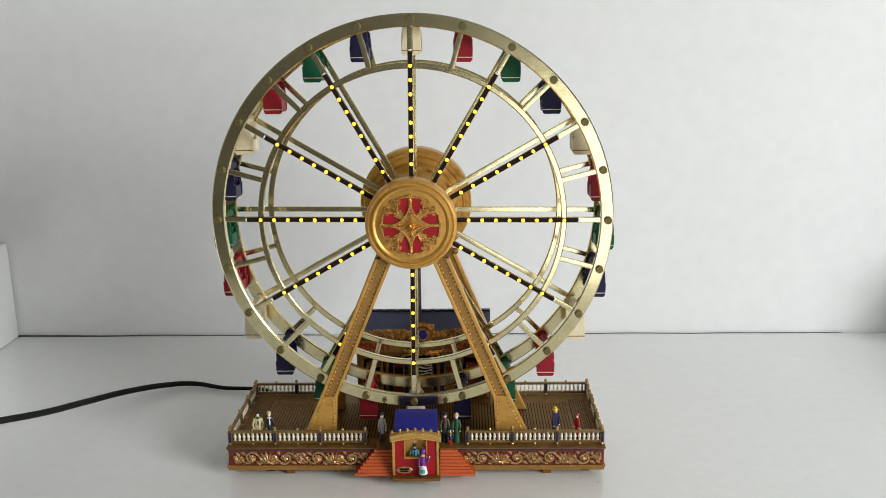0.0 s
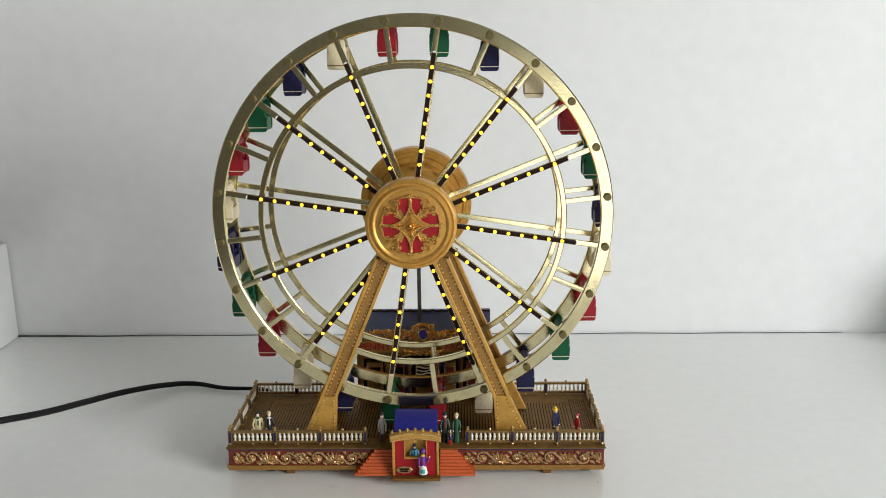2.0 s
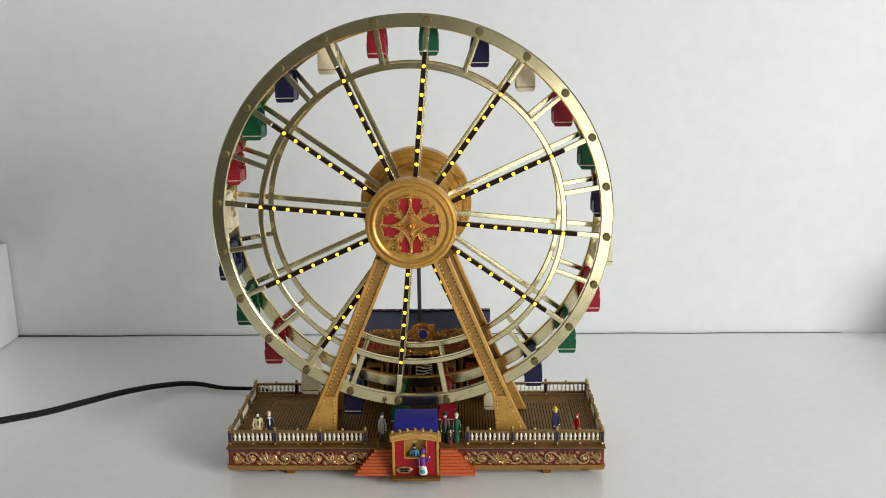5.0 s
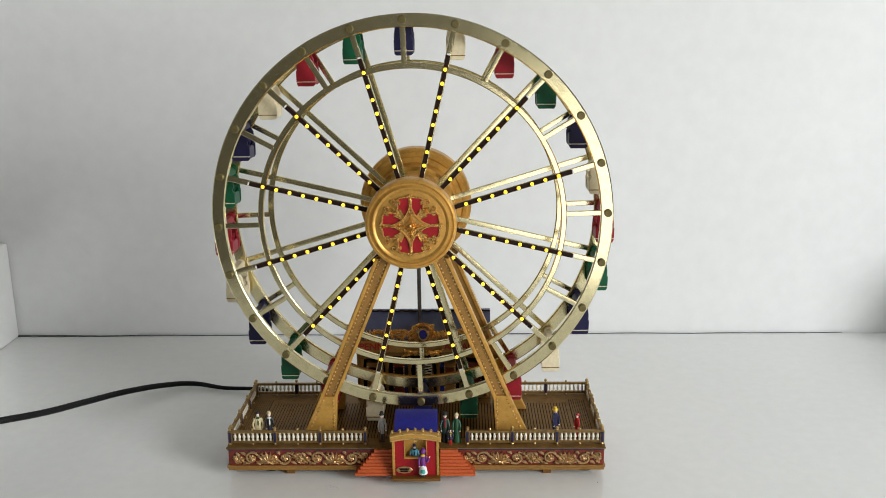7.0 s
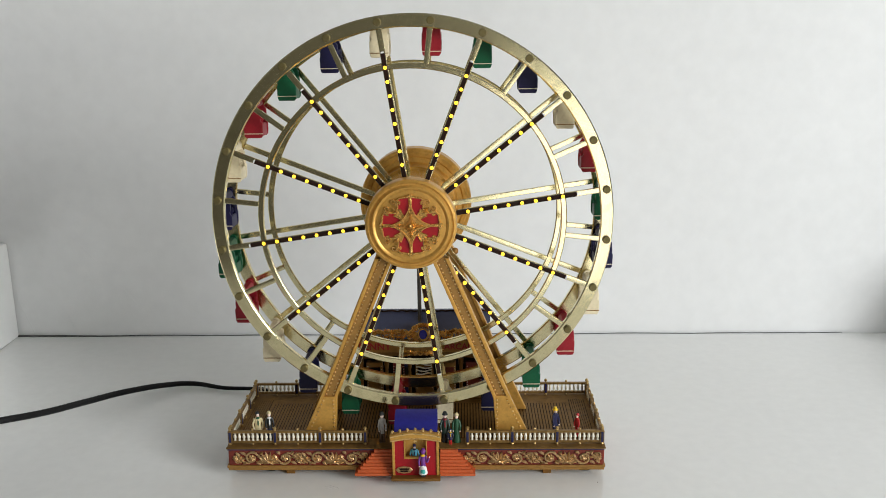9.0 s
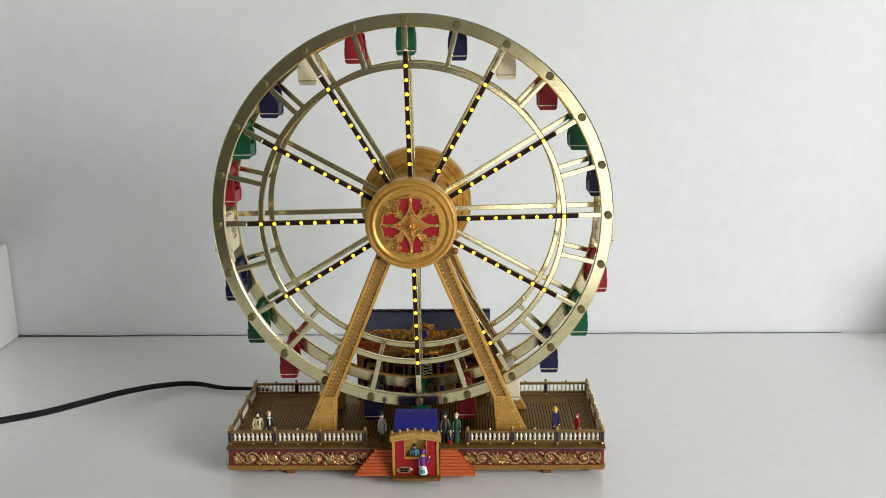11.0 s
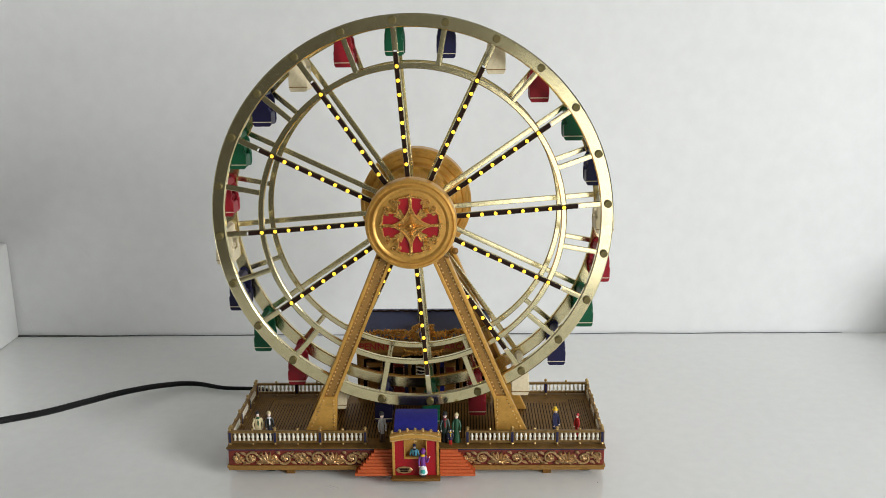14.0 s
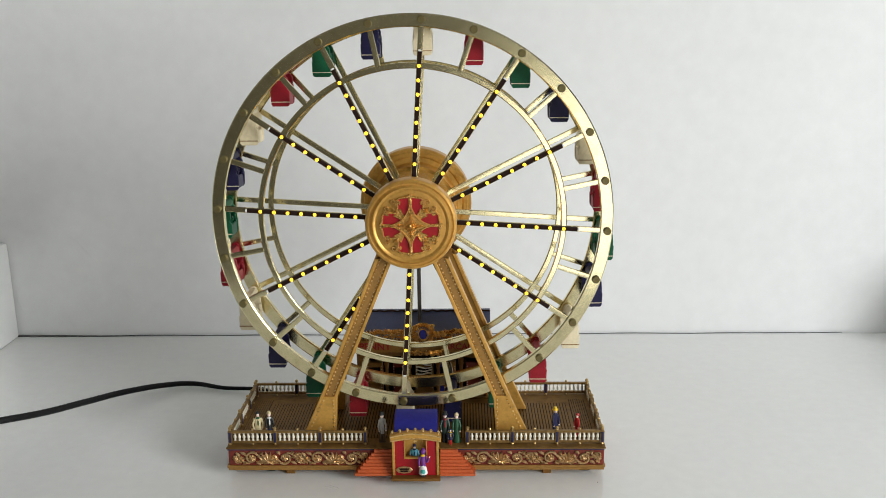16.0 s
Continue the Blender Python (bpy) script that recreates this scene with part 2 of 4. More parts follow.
def lettering(text, size, depth, mat, parent, name, m, label=""):
    cu = bpy.data.curves.new(name, "FONT")
    cu.offset = size * 0.022
    cu.body, cu.size, cu.extrude, cu.align_x, cu.align_y = text, size, depth, "CENTER", "CENTER"
    o = bpy.data.objects.new(name, cu)
    me = bpy.data.meshes.new_from_object(o)
    bpy.data.objects.remove(o)
    bpy.data.curves.remove(cu)
    me.materials.clear()
    me.materials.append(mat)
    ob = new(name, me)
    ob.parent = parent
    ob.matrix_basis = m
    return tagged(ob, label) if label else ob


# ---------------------------------------------------------------- the room
WY = 0.3255
tabletop = tagged(part("tabletop", box(bmesh.new(), -1.5, 1.85, -0.55, WY - 0.002, -0.749, 0.0, 0.001), TABLE), "plain white smooth tabletop under the model", "table", kind="structure")
wall_back = tagged(part("wall_north", box(bmesh.new(), -1.6, 2.0, WY + 0.002, WY + 0.05, -0.75, 1.9), WALL), "white matt wall board behind the model", "wall", kind="structure")
floor = tagged(part("floor", box(bmesh.new(), -1.6, 2.0, -2.6, WY, -0.80, -0.75), FLOOR), "brown wooden room floor", "floor", kind="structure")
ceiling = tagged(part("ceiling", box(bmesh.new(), -1.7, 2.1, -2.7, WY + 0.05, 1.9, 1.95), CEIL), "unseen ceiling darkened to limit the fill light", "ceiling", kind="structure")
# unseen wall, left open behind the added rim lamp
bm = bmesh.new()
for x0, x1, z0, z1 in ((-1.6, 0.12, -0.75, 1.9), (0.82, 2.0, -0.75, 1.9), (0.12, 0.82, 0.11, 1.9), (0.12, 0.82, -0.75, -0.65)):
    box(bm, x0, x1, -2.7, -2.6, z0, z1)
wall_south = tagged(part("wall_south", bm, SOUTH), "unseen darkened room wall with an opening behind the added lamp", "wall", kind="structure")
wall_west = tagged(part("wall_west", box(bmesh.new(), -1.7, -1.6, -2.7, WY, -0.75, 1.9), WEST), "unseen side wall toned to set the fill on the left", "wall", kind="structure")
bm = bmesh.new()
for y0, y1, z0, z1 in ((-2.7, -2.20, -0.75, 1.9), (-0.80, WY + 0.05, -0.75, 1.9), (-2.20, -0.80, -0.75, 0.21), (-2.20, -0.80, 1.31, 1.9)):
    box(bm, 2.0, 2.1, y0, y1, z0, z1)
wall_east = tagged(part("wall_east", bm, ROOM), "unseen wall darkened to cut bounce, with a window opening", "wall", kind="structure")

# dark tube laid along the wall gap in place of its shade
part("seam_shade", tube(bmesh.new(), [(-0.497 + 0.02 * i, WY - 0.0002, 0.0003 + 0.0004 * math.sin(i * 0.9)) for i in range(50)], [0.00042 + 0.0009 * math.exp(-i / 5) for i in range(50)], 6), SEAM)
tagged(bpy.data.objects["seam_shade"], "thin dark strip for the shade in the gap at the wall", "seam", kind="structure")
board = tagged(part("side_board", box(bmesh.new(), -0.62, -0.4915, 0.02, WY - 0.001, 0.0, 0.116, 0.003), BOARD), "low white board standing on the table against the wall", "board")

tagged(part("side_board", box(bmesh.new(), 0.614, 0.644, 0.20, WY - 0.001, 0.0, 0.106, 0.003), BOARD), "low white board standing on the table against the wall", "board")
# small dents and a crumb on the tabletop
for x0, y0, x1, y1 in ((-0.073, -0.042, -0.066, -0.046), (-0.070, -0.040, -0.062, -0.046), (-0.064, -0.043, -0.060, -0.048)):
    dent = tube(bmesh.new(), [(x0 + (x1 - x0) * f, y0 + (y1 - y0) * f, 0.00025 * math.sin(math.pi * f) - 0.0013) for f in [i / 5 for i in range(6)]], 0.0014, 32)
    part("dent", dent, TABLE, tabletop)
tagged(part("crumb", ball(bmesh.new(), (0.148, -0.036, 0.0003), 0.00035, 0, 7, (1, 0.8, 0.9)), BLACK), "tiny dark crumb lying on the white tabletop", "crumb")
# faint creases pressed into the wall board
for x0, z0, x1, z1 in ((-0.418, 0.124, -0.385, 0.085), (-0.362, 0.058, -0.347, 0.038), (-0.432, 0.026, -0.423, 0.004), (-0.494, 0.058, -0.474, 0.004)):
    crease = bmesh.new()
    tube(crease, [(x0 + (x1 - x0) * f, WY + 0.0049 - 0.00008 * math.sin(math.pi * f), z0 + (z1 - z0) * f) for f in [i / 6 for i in range(7)]], 0.0030, 32)
    part("crease", crease, WALL, wall_back)

# ---------------------------------------------------------------- the rotating wheel
wheel = thing("ferris_wheel", "pale gold metal ferris wheel with lit yellow lamps on its spokes", "ferris wheel", at=pose(0, 0, HW))
RB = 0.1554
for y0, y1 in ((0.0, 0.005), (0.040, 0.045)):
    part("rim", band(bmesh.new(), 0.1497, 0.1599, y0, y1), RIM, wheel)
    part("inner_ring", band(bmesh.new(), 0.1186, 0.1232, y0 + 0.0008, y1 - 0.0008, 120, 0.0007), RIM, wheel)


def bar(bm, r0, r1, w, y0, y1, bevel=0.0005):
    return box(bm, -w / 2, w / 2, y0, y1, r0, r1, bevel)


strut = spoke = led_strip = led = tip = bolt = axle = None
for k in range(24):
    turn = pose(0, 0, 0, 0, 15 * k, 0)
    for y0 in (0.001, 0.0415):
        if k % 2:
            m = turn @ pose(0, y0, 0)
            if strut is None:
                strut = part("strut", bar(bmesh.new(), 0.1225, 0.1505, 0.0042, 0, 0.0028), RIM, wheel)
                strut.matrix_basis = m
            else:
                again(strut, "strut", m)
    m = turn @ pose(0, 0, RB)
    if bolt is None:
        bolt = part("bolt", lathe(bmesh.new(), [(0.0004, -0.0022), (0.0026, -0.0023), (0.0031, -0.0018), (0.0032, 0.0)], 14, "y"), BOLT, wheel)
        axle = part("axle", rod(bmesh.new(), (0, 0.004, 0), (0, 0.041, 0), 0.0013, 8), RIM, wheel)
        bolt.matrix_basis = axle.matrix_basis = m
    else:
        again(bolt, "bolt", m)
        again(axle, "axle", m)
for k in range(12):
    turn = pose(0, 0, 0, 0, 30 * k, 0)
    if spoke is None:
        spoke = part("spoke", bar(bmesh.new(), 0.030, 0.1505, 0.0044, 0.0, 0.0028), RIM, wheel)
        led_strip = part("lamp_strip", bar(bmesh.new(), 0.034, 0.1318, 0.0033, 0, 0.0022, 0.0003), BLACK, wheel, "black strip, tinted for lamp glow, that carries yellow lamps")
        bm = bmesh.new()
        lathe(bm, [(0.00150, 0.0008), (0.00150, 0.0), (0.0012, -0.0008), (0.0005, -0.0011)], 10, "y")
        strip = led_strip
        led = part("lamp", bm, LED, strip, "small lit yellow lamp")
        tip = part("lamp_tip", box(bmesh.new(), -0.0012, 0.0012, -0.0012, 0.001, 0.1318, 0.1331, 0.0004), TIP, wheel)
        spoke.matrix_basis, led_strip.matrix_basis, tip.matrix_basis = turn @ pose(0, 0.0012, 0), turn @ pose(0, -0.0010, 0), turn
        again(spoke, "spoke", turn @ pose(0, 0.0412, 0))
    else:
        again(spoke, "spoke", turn @ pose(0, 0.0012, 0))
        again(spoke, "spoke", turn @ pose(0, 0.0412, 0))
        strip = again(led_strip, "lamp_strip", turn @ pose(0, -0.0010, 0))
        again(tip, "lamp_tip", turn)
    for i in range(8):
        m = pose(0, -0.0002, 0.0450 + 0.01083 * i)
        if k == 0 and i == 0:
            led.matrix_basis = m
        else:
            again(led, "lamp", m, strip)
part("hub_drum", lathe(bmesh.new(), [(0.030, -0.003), (0.0335, -0.002), (0.0335, 0.046), (0.030, 0.047)], 48, "y"), RIM, wheel, "pale gold hub drum")


# ---------------------------------------------------------------- gondolas
def gondola_meshes():
    y0, y1 = 0.0125, 0.0355
    body = bmesh.new()
    # end panels with shoulders, a waist and a flared foot
    prof = [(-0.0030, -0.0008), (0.0030, -0.0008), (0.0056, -0.0045), (0.0066, -0.0060), (0.0069, -0.0112), (0.0059, -0.0126), (0.0060, -0.0137), (0.0076, -0.0156), (0.0074, -0.0236), (0.0071, -0.0258), (0.0060, -0.0273),
            (-0.0060, -0.0273), (-0.0071, -0.0258), (-0.0074, -0.0236), (-0.0076, -0.0156), (-0.0060, -0.0137), (-0.0059, -0.0126), (-0.0069, -0.0112), (-0.0066, -0.0060), (-0.0056, -0.0045)]
    prism(body, prof, y0, y0 + 0.0022, 0, 0.0004)
    prism(body, prof, y1 - 0.0022, y1, 0, 0.0004)
    # tub between the panels: floor, low sides, two seats
    tub = bmesh.new()
    box(tub, -0.0066, 0.0066, y0 + 0.002, y1 - 0.002, -0.0264, -0.0240, 0.0004)
    for s in (-1, 1):
        box(tub, s * 0.0060 - 0.0007, s * 0.0060 + 0.0007, y0 + 0.002, y1 - 0.002, -0.0255, -0.0165, 0.0004)
    for s in (-1, 1):
        yc = (y0 + y1) / 2 + s * 0.0062
        box(tub, -0.0055, 0.0055, yc - 0.0028, yc + 0.0028, -0.0242, -0.0190, 0.0005)
    scroll = []
    for s in (-1, 1):
        sb = bmesh.new()
        for e, q in ((y0 + 0.006, 1), (y1 - 0.006, -1)):
            pts, rad = [], []
            for i in range(14):
                f = i / 13
                a = math.pi * (1.5 - 1.9 * f)
                rr = 0.0040 * (1 - 0.75 * f)
                pts.append((s * 0.0066, e + q * rr * math.cos(a), -0.0125 + rr * math.sin(a)))
                rad.append(0.0009)
            tube(sb, pts, rad, 6)
        scroll.append(sb)
    roof = bmesh.new()
    prism(roof, [(-0.0040, -0.0030), (-0.0040, -0.0010), (-0.0022, 0.0016), (0.0022, 0.0016), (0.0040, -0.0010), (0.0040, -0.0030)], y0 - 0.0004, y1 + 0.0004, 0, 0.0003)
    trim = bmesh.new()
    box(trim, -0.0074, 0.0074, y0 - 0.0004, y0 + 0.0004, -0.0241, -0.0235)
    hanger = bmesh.new()
    lathe(hanger, [(0.0012, y0 - 0.008), (0.0026, y0 - 0.007), (0.0026, y0 - 0.004), (0.0016, y0 - 0.003), (0.0016, y0)], 12, "y")
    ring = [(0.0027 * math.sin(2 * math.pi * i / 14), 0.0027 * math.cos(2 * math.pi * i / 14)) for i in range(15)]
    tube(hanger, [(x, y0 - 0.0032, z) for x, z in ring], 0.0010, 6)
    hanger2 = bmesh.new()
    tube(hanger2, [(x, y1 + 0.0024, z) for x, z in ring], 0.0010, 6)
    lathe(hanger2, [(0.0016, y1), (0.0016, y1 + 0.003), (0.0024, y1 + 0.004), (0.0024, y1 + 0.0045)], 12, "y")
    return body, tub, scroll, roof, trim, hanger, hanger2


gondolas = []
models = {}
KINDS = (("ivory", CARWHITE), ("crimson red", CARRED), ("green", CARGREEN), ("navy blue", CARBLUE))
for k in range(24):
    word, paint = KINDS[k % 4]
    a = radians(15 * k)
    at = pose(RB * math.sin(a), 0, HW + RB * math.cos(a))
    if k < 4:
        g = thing("gondola", word + " painted gondola with pale line hanging from the rim", "gondola", "gondolas on the wheel", at=at)
        body, tub, scroll, roof, trim, hanger, hanger2 = gondola_meshes()
        panel = part("end_panel", body, paint, g)
        part("tub", tub, paint, g)
        for sb in scroll:
            part("armrest", sb, paint, g)
        part("roof", roof, paint, g)
        part("trim_line", trim, PALE if k % 4 else DEEP, panel, "thin painted line")
        part("hanger", hanger, paint, g)
        part("hanger", hanger2, paint, g)
        models[k] = g
    else:
        g = copy_thing(models[k % 4], at)
    gondolas.append((15 * k, g))

# ---------------------------------------------------------------- towers that carry the axle
def tower(y, back):
    t = thing("support_tower", "gold painted A-shaped riveted tower that carries the axle", "support tower", "towers of the wheel", at=pose(0, 0, 0))
    for s in (-1, 1):
        leg = bmesh.new()
        hw = 0.0060
        pts = lambda w, z0=0.182, z1=0.0645: [(s * (0.0222 - w), z0), (s * (0.0222 + w), z0), (s * (0.0710 + w), z1), (s * (0.0710 - w), z1)]
        prism(leg, pts(hw), y, y + 0.006)
        # raised flanges along both edges
        # browner than the flanges: recess shade and dirt are both in this colour
        part("leg", leg, OCHRE, t, "recessed leg web, painted darker for shade and dirt")
        for o in (-1, 1):
            leg = bmesh.new()
            q = [(s * (0.0222 + o * (hw - 0.0004) - 0.0014), 0.182), (s * (0.0222 + o * (hw - 0.0004) + 0.0014), 0.182), (s * (0.0710 + o * (hw - 0.0004) + 0.0014), 0.0645), (s * (0.0710 + o * (hw - 0.0004) - 0.0014), 0.0645)]
            prism(leg, q, y - 0.0014, y + 0.0074, 0, 0.0003)
            part("flange", leg, GOLD, t, "raised gold edge of the leg")
        foot = bmesh.new()
        z1 = 0.0262
        pf = [(s * 0.0642, 0.0650), (s * 0.0778, 0.0650), (s * 0.0955, z1 + 0.0002), (s * 0.0668, z1 + 0.0002)]
        prism(foot, pf, y - 0.0006, y + 0.0066, 0, 0.0004)
        prism(foot, [(s * 0.0640, 0.0640), (s * 0.0780, 0.0640), (s * 0.0782, 0.0652), (s * 0.0638, 0.0652)], y - 0.0016, y + 0.0070)
        part("foot", foot, GOLD, t)
        if not back:
            rv = bmesh.new()
            for i in range(36):
                fz = i / 35
                z = 0.180 + (0.0670 - 0.180) * fz
                x = 0.0222 + (0.0710 - 0.0222) * (0.182 - z) / (0.182 - 0.0645)
                for o in (-0.0029, 0.0029):
                    lathe(rv, [(0.00088, 0.0), (0.0006, -0.0007), (0.0001, -0.0009)], 6, "y", (s * (x + o), y, z))
            for i in range(11):
                z = 0.0615 - 0.0033 * i
                lathe(rv, [(0.00088, 0.0), (0.0006, -0.0007), (0.0001, -0.0009)], 6, "y", (s * 0.0675, y - 0.0006, z))
                x = 0.0768 + (0.0640 - z) * 0.46
                lathe(rv, [(0.00088, 0.0), (0.0006, -0.0007), (0.0001, -0.0009)], 6, "y", (s * (x - 0.0022), y - 0.0006, z))
            tagged(part("rivet", rv, BRIGHT, t, "rows of tiny round rivets"), kind="stuff")
    return t


tower_front = tower(-0.0105, False)
tower_back = tower(0.050, True)
# front hub: stepped gold boss with a red medallion
R0 = 0.0360
HZ, HY = H - 0.0008, -0.0052
boss = bmesh.new()
lathe(boss, [(0.0300, -0.0035), (R0 - 0.0008, -0.0036), (R0, -0.0046), (R0, HY - 0.0100), (R0 - 0.0007, HY - 0.0114), (R0 - 0.0024, HY - 0.0120), (R0 - 0.0032, HY - 0.0112), (R0 - 0.0042, HY - 0.0112),
             (R0 - 0.0050, HY - 0.0124), (R0 - 0.0062, HY - 0.0136), (R0 - 0.0072, HY - 0.0134), (R0 - 0.0084, HY - 0.0124), (R0 - 0.0100, HY - 0.0126), (0.0005, HY - 0.0130)], 96, "y", (0, 0, HZ))
hub = part("hub_cap", boss, GOLD, tower_front, "round stepped gold hub cap")
FY = HY - 0.0130


def lobed(grow=1.0):
    """Outline of the cross-shaped field: four flared arms with bracket-shaped ends."""
    arm = [(-0.0098, 0.0100), (-0.0097, 0.0140), (-0.0101, 0.0166), (-0.0112, 0.0190), (-0.0094, 0.0202), (-0.0078, 0.0214), (-0.0052, 0.0216), (-0.0030, 0.0220)]
    arm = arm + [(0.0, 0.0223)] + [(-u, v) for u, v in arm[::-1]][:-1]
    pts = []
    for k in range(4):
        c, s = math.cos(math.pi / 2 * k), math.sin(math.pi / 2 * k)
        pts += [(grow * (u * c + v * s), HZ + grow * (v * c - u * s)) for u, v in arm]
    return pts


field = prism(bmesh.new(), lobed(), FY - 0.0008, FY + 0.001)
part("medallion_field", field, RED, tower_front, "red enamel field of the medallion")
orn = bmesh.new()
edge = [(x, FY - 0.0009, z) for x, z in lobed(1.02)]
tube(orn, edge + [edge[0]], 0.00085, 6)
star = []
for i in range(96):
    a = 2 * math.pi * i / 96
    c, s_ = abs(math.cos(a)), abs(math.sin(a))
    r = 0.0188 / ((c ** 0.58 + s_ ** 0.58) ** (1 / 0.58))
    star.append((r * math.sin(a), HZ + r * math.cos(a)))
prism(orn, star, FY - 0.0016, FY - 0.0004)
tube(orn, [(x, FY - 0.0017, z) for x, z in star] + [(star[0][0], FY - 0.0017, star[0][1])], 0.0008, 6)
for k in range(4):
    a = math.pi / 2 * k
    ux, uz = math.sin(a), math.cos(a)
    rod(orn, (0.0125 * ux, FY - 0.0010, HZ + 0.0125 * uz), (0.0212 * ux, FY - 0.0010, HZ + 0.0212 * uz), 0.0011, 6)
    # crown at the end of the arm
    for q, r, w in ((-0.0024, 0.0226, 0.0011), (-0.0010, 0.0236, 0.0012), (0.0010, 0.0236, 0.0012), (0.0024, 0.0226, 0.0011)):
        ball(orn, (r * ux + q * uz, FY - 0.0012, HZ + r * uz - q * ux), w, 0, 8, (1, 0.8, 1))
    prism(orn, [(r * ux + q * uz, HZ + r * uz - q * ux) for r, q in ((0.0125, -0.0011), (0.0218, -0.0015), (0.0218, 0.0015), (0.0125, 0.0011))], FY - 0.0014, FY - 0.0004, 0, 0.0003)
    d = a + math.pi / 4
    ux, uz = math.sin(d), math.cos(d)
    prism(orn, [(r * ux + q * uz, HZ + r * uz - q * ux) for r, q in ((0.0070, -0.0012), (0.0110, -0.0022), (0.0150, -0.0034), (0.0150, 0.0034), (0.0110, 0.0022), (0.0070, 0.0012))], FY - 0.0012, FY - 0.0004, 0, 0.0003)
    for s in (-1, 1):
        tube(orn, [(r * ux + s * q * uz, FY - 0.0013, HZ + r * uz - s * q * ux) for r, q in ((0.0072, 0.0013), (0.0110, 0.0022), (0.0150, 0.0036))], 0.0006, 6)
    for s in (-1, 1):
        for rr, dd, q in ((0.0226, 0.15, 0.0027), (0.0205, 0.30, 0.0015)):
            spiral(orn, rr * math.sin(d + s * dd), HZ + rr * math.cos(d + s * dd), FY - 0.0008, q, 1.3, math.pi / 2 - d + math.pi * (0.9 if s > 0 else 1.1), 0.0008, s)
    for w, ln in ((-0.8, 0.0036), (0, 0.0058), (0.8, 0.0036)):
        leaf(orn, 0.0146 * ux, HZ + 0.0146 * uz, FY - 0.0009, math.pi / 2 - d + w * 0.6, ln, 0.0026, 0, 0.0013)
    for w in (-0.5, 0, 0.5):
        leaf(orn, 0.0004 * ux, HZ + 0.0004 * uz, FY - 0.0016, math.pi / 2 - d + w, 0.0050, 0.0018, 0, 0.0011)
    a_ = math.pi / 2 - a
    for t_ in (0.0, 0.0028, 0.0056):
        for w in (-0.7, 0, 0.7):
            leaf(orn, (0.0016 + t_) * math.cos(a_), HZ + (0.0016 + t_) * math.sin(a_), FY - 0.0016, a_ + w * (1 - t_ * 90), 0.0042 - t_ * 0.2, 0.0014, 0, 0.0010)
ball(orn, (0, FY - 0.0026, HZ), 0.0014)
part("scrollwork", orn, SCROLL, tower_front, "raised gold star and scrollwork")
rear = bmesh.new()
lathe(rear, [(0.0300, 0.0478), (0.0345, 0.0480), (0.0345, 0.0600), (0.0362, 0.0625), (0.0400, 0.0632), (0.0412, 0.0622), (0.0440, 0.0622), (0.0452, 0.0634), (0.0470, 0.0634), (0.0478, 0.0645), (0.0478, 0.0780), (0.0462, 0.0795), (0.0300, 0.0800), (0.0295, 0.0940), (0.010, 0.0945)], 96, "y", (0, 0, H))
part("motor_housing", rear, GOLD, tower_back, "round gold drive housing behind the wheel")
part("knob", ball(bmesh.new(), (0.0335, 0.046, 0.1735), 0.0030, 0, 10), DEEP, tower_back)
part("drive_rod", rod(bmesh.new(), (0.0, 0.0900, 0.184), (0.0, 0.0900, 0.0955), 0.0018, 12), STEEL, tower_back, "thin dark steel rod")

# ---------------------------------------------------------------- platform
ZD, XF, YF, YB = 0.0262, 0.1555, -0.0265, 0.0900
plat = thing("platform", "gold toy platform with slatted deck and red scroll frieze", "platform", at=pose(0, 0, 0))
bm = bmesh.new()
box(bm, -XF + 0.0035, XF - 0.0035, YF + 0.0035, YB - 0.0035, 0.0075, 0.0251)
part("core", bm, BLUE, plat, "navy painted core")
part("edge_band", box(bmesh.new(), -XF + 0.0010, XF - 0.0010, YF + 0.0008, YB - 0.0010, 0.0237, 0.0251, 0.0002), BLUE, plat, "navy line under the deck edge")
part("deck", box(bmesh.new(), -XF, XF, YF, YB, 0.0250, 0.0260, 0.0004), DECK, plat, "bronze painted deck")
part("base_moulding", box(box(bmesh.new(), -XF + 0.0008, XF - 0.0008, YF + 0.0006, YB - 0.0006, 0.0060, 0.0082, 0.0006), -XF, XF, YF, YB, 0.0082, 0.0104, 0.0006), OCHRE, plat)
for x0, x1 in ((-0.1535, -0.0185), (0.0215, 0.1535)):
    part("frieze_panel", box(bmesh.new(), x0, x1, YF + 0.0012, YF + 0.0045, 0.0104, 0.0237, 0.0003), FRIEZE, plat, "red frieze panel")
for x in (-XF + 0.0018, XF - 0.0018):
    part("frieze_panel", box(bmesh.new(), x - 0.001, x + 0.001, YF + 0.004, YB - 0.004, 0.0104, 0.0237, 0.0003), FRIEZE, plat, "red frieze panel")
foot = part("foot", lathe(bmesh.new(), [(0.008, 0.0), (0.009, 0.0006), (0.009, 0.0052), (0.008, 0.0062)], 20), RUBBER, plat, "low round rubber foot")
foot.matrix_basis = pose(-0.122, -0.0075, 0)
for x, y in ((0.140, -0.0075), (-0.12, 0.07), (0.12, 0.07)):
    again(foot, "foot", pose(x, y, 0))
lug = part("lug", box(bmesh.new(), -0.0035, 0.0035, -0.003, 0.003, 0.0, 0.0064, 0.0005), DEEP, plat)
lug.matrix_basis = pose(-0.1045, -0.0172, 0)
again(lug, "lug", pose(0.1085, -0.0172, 0))

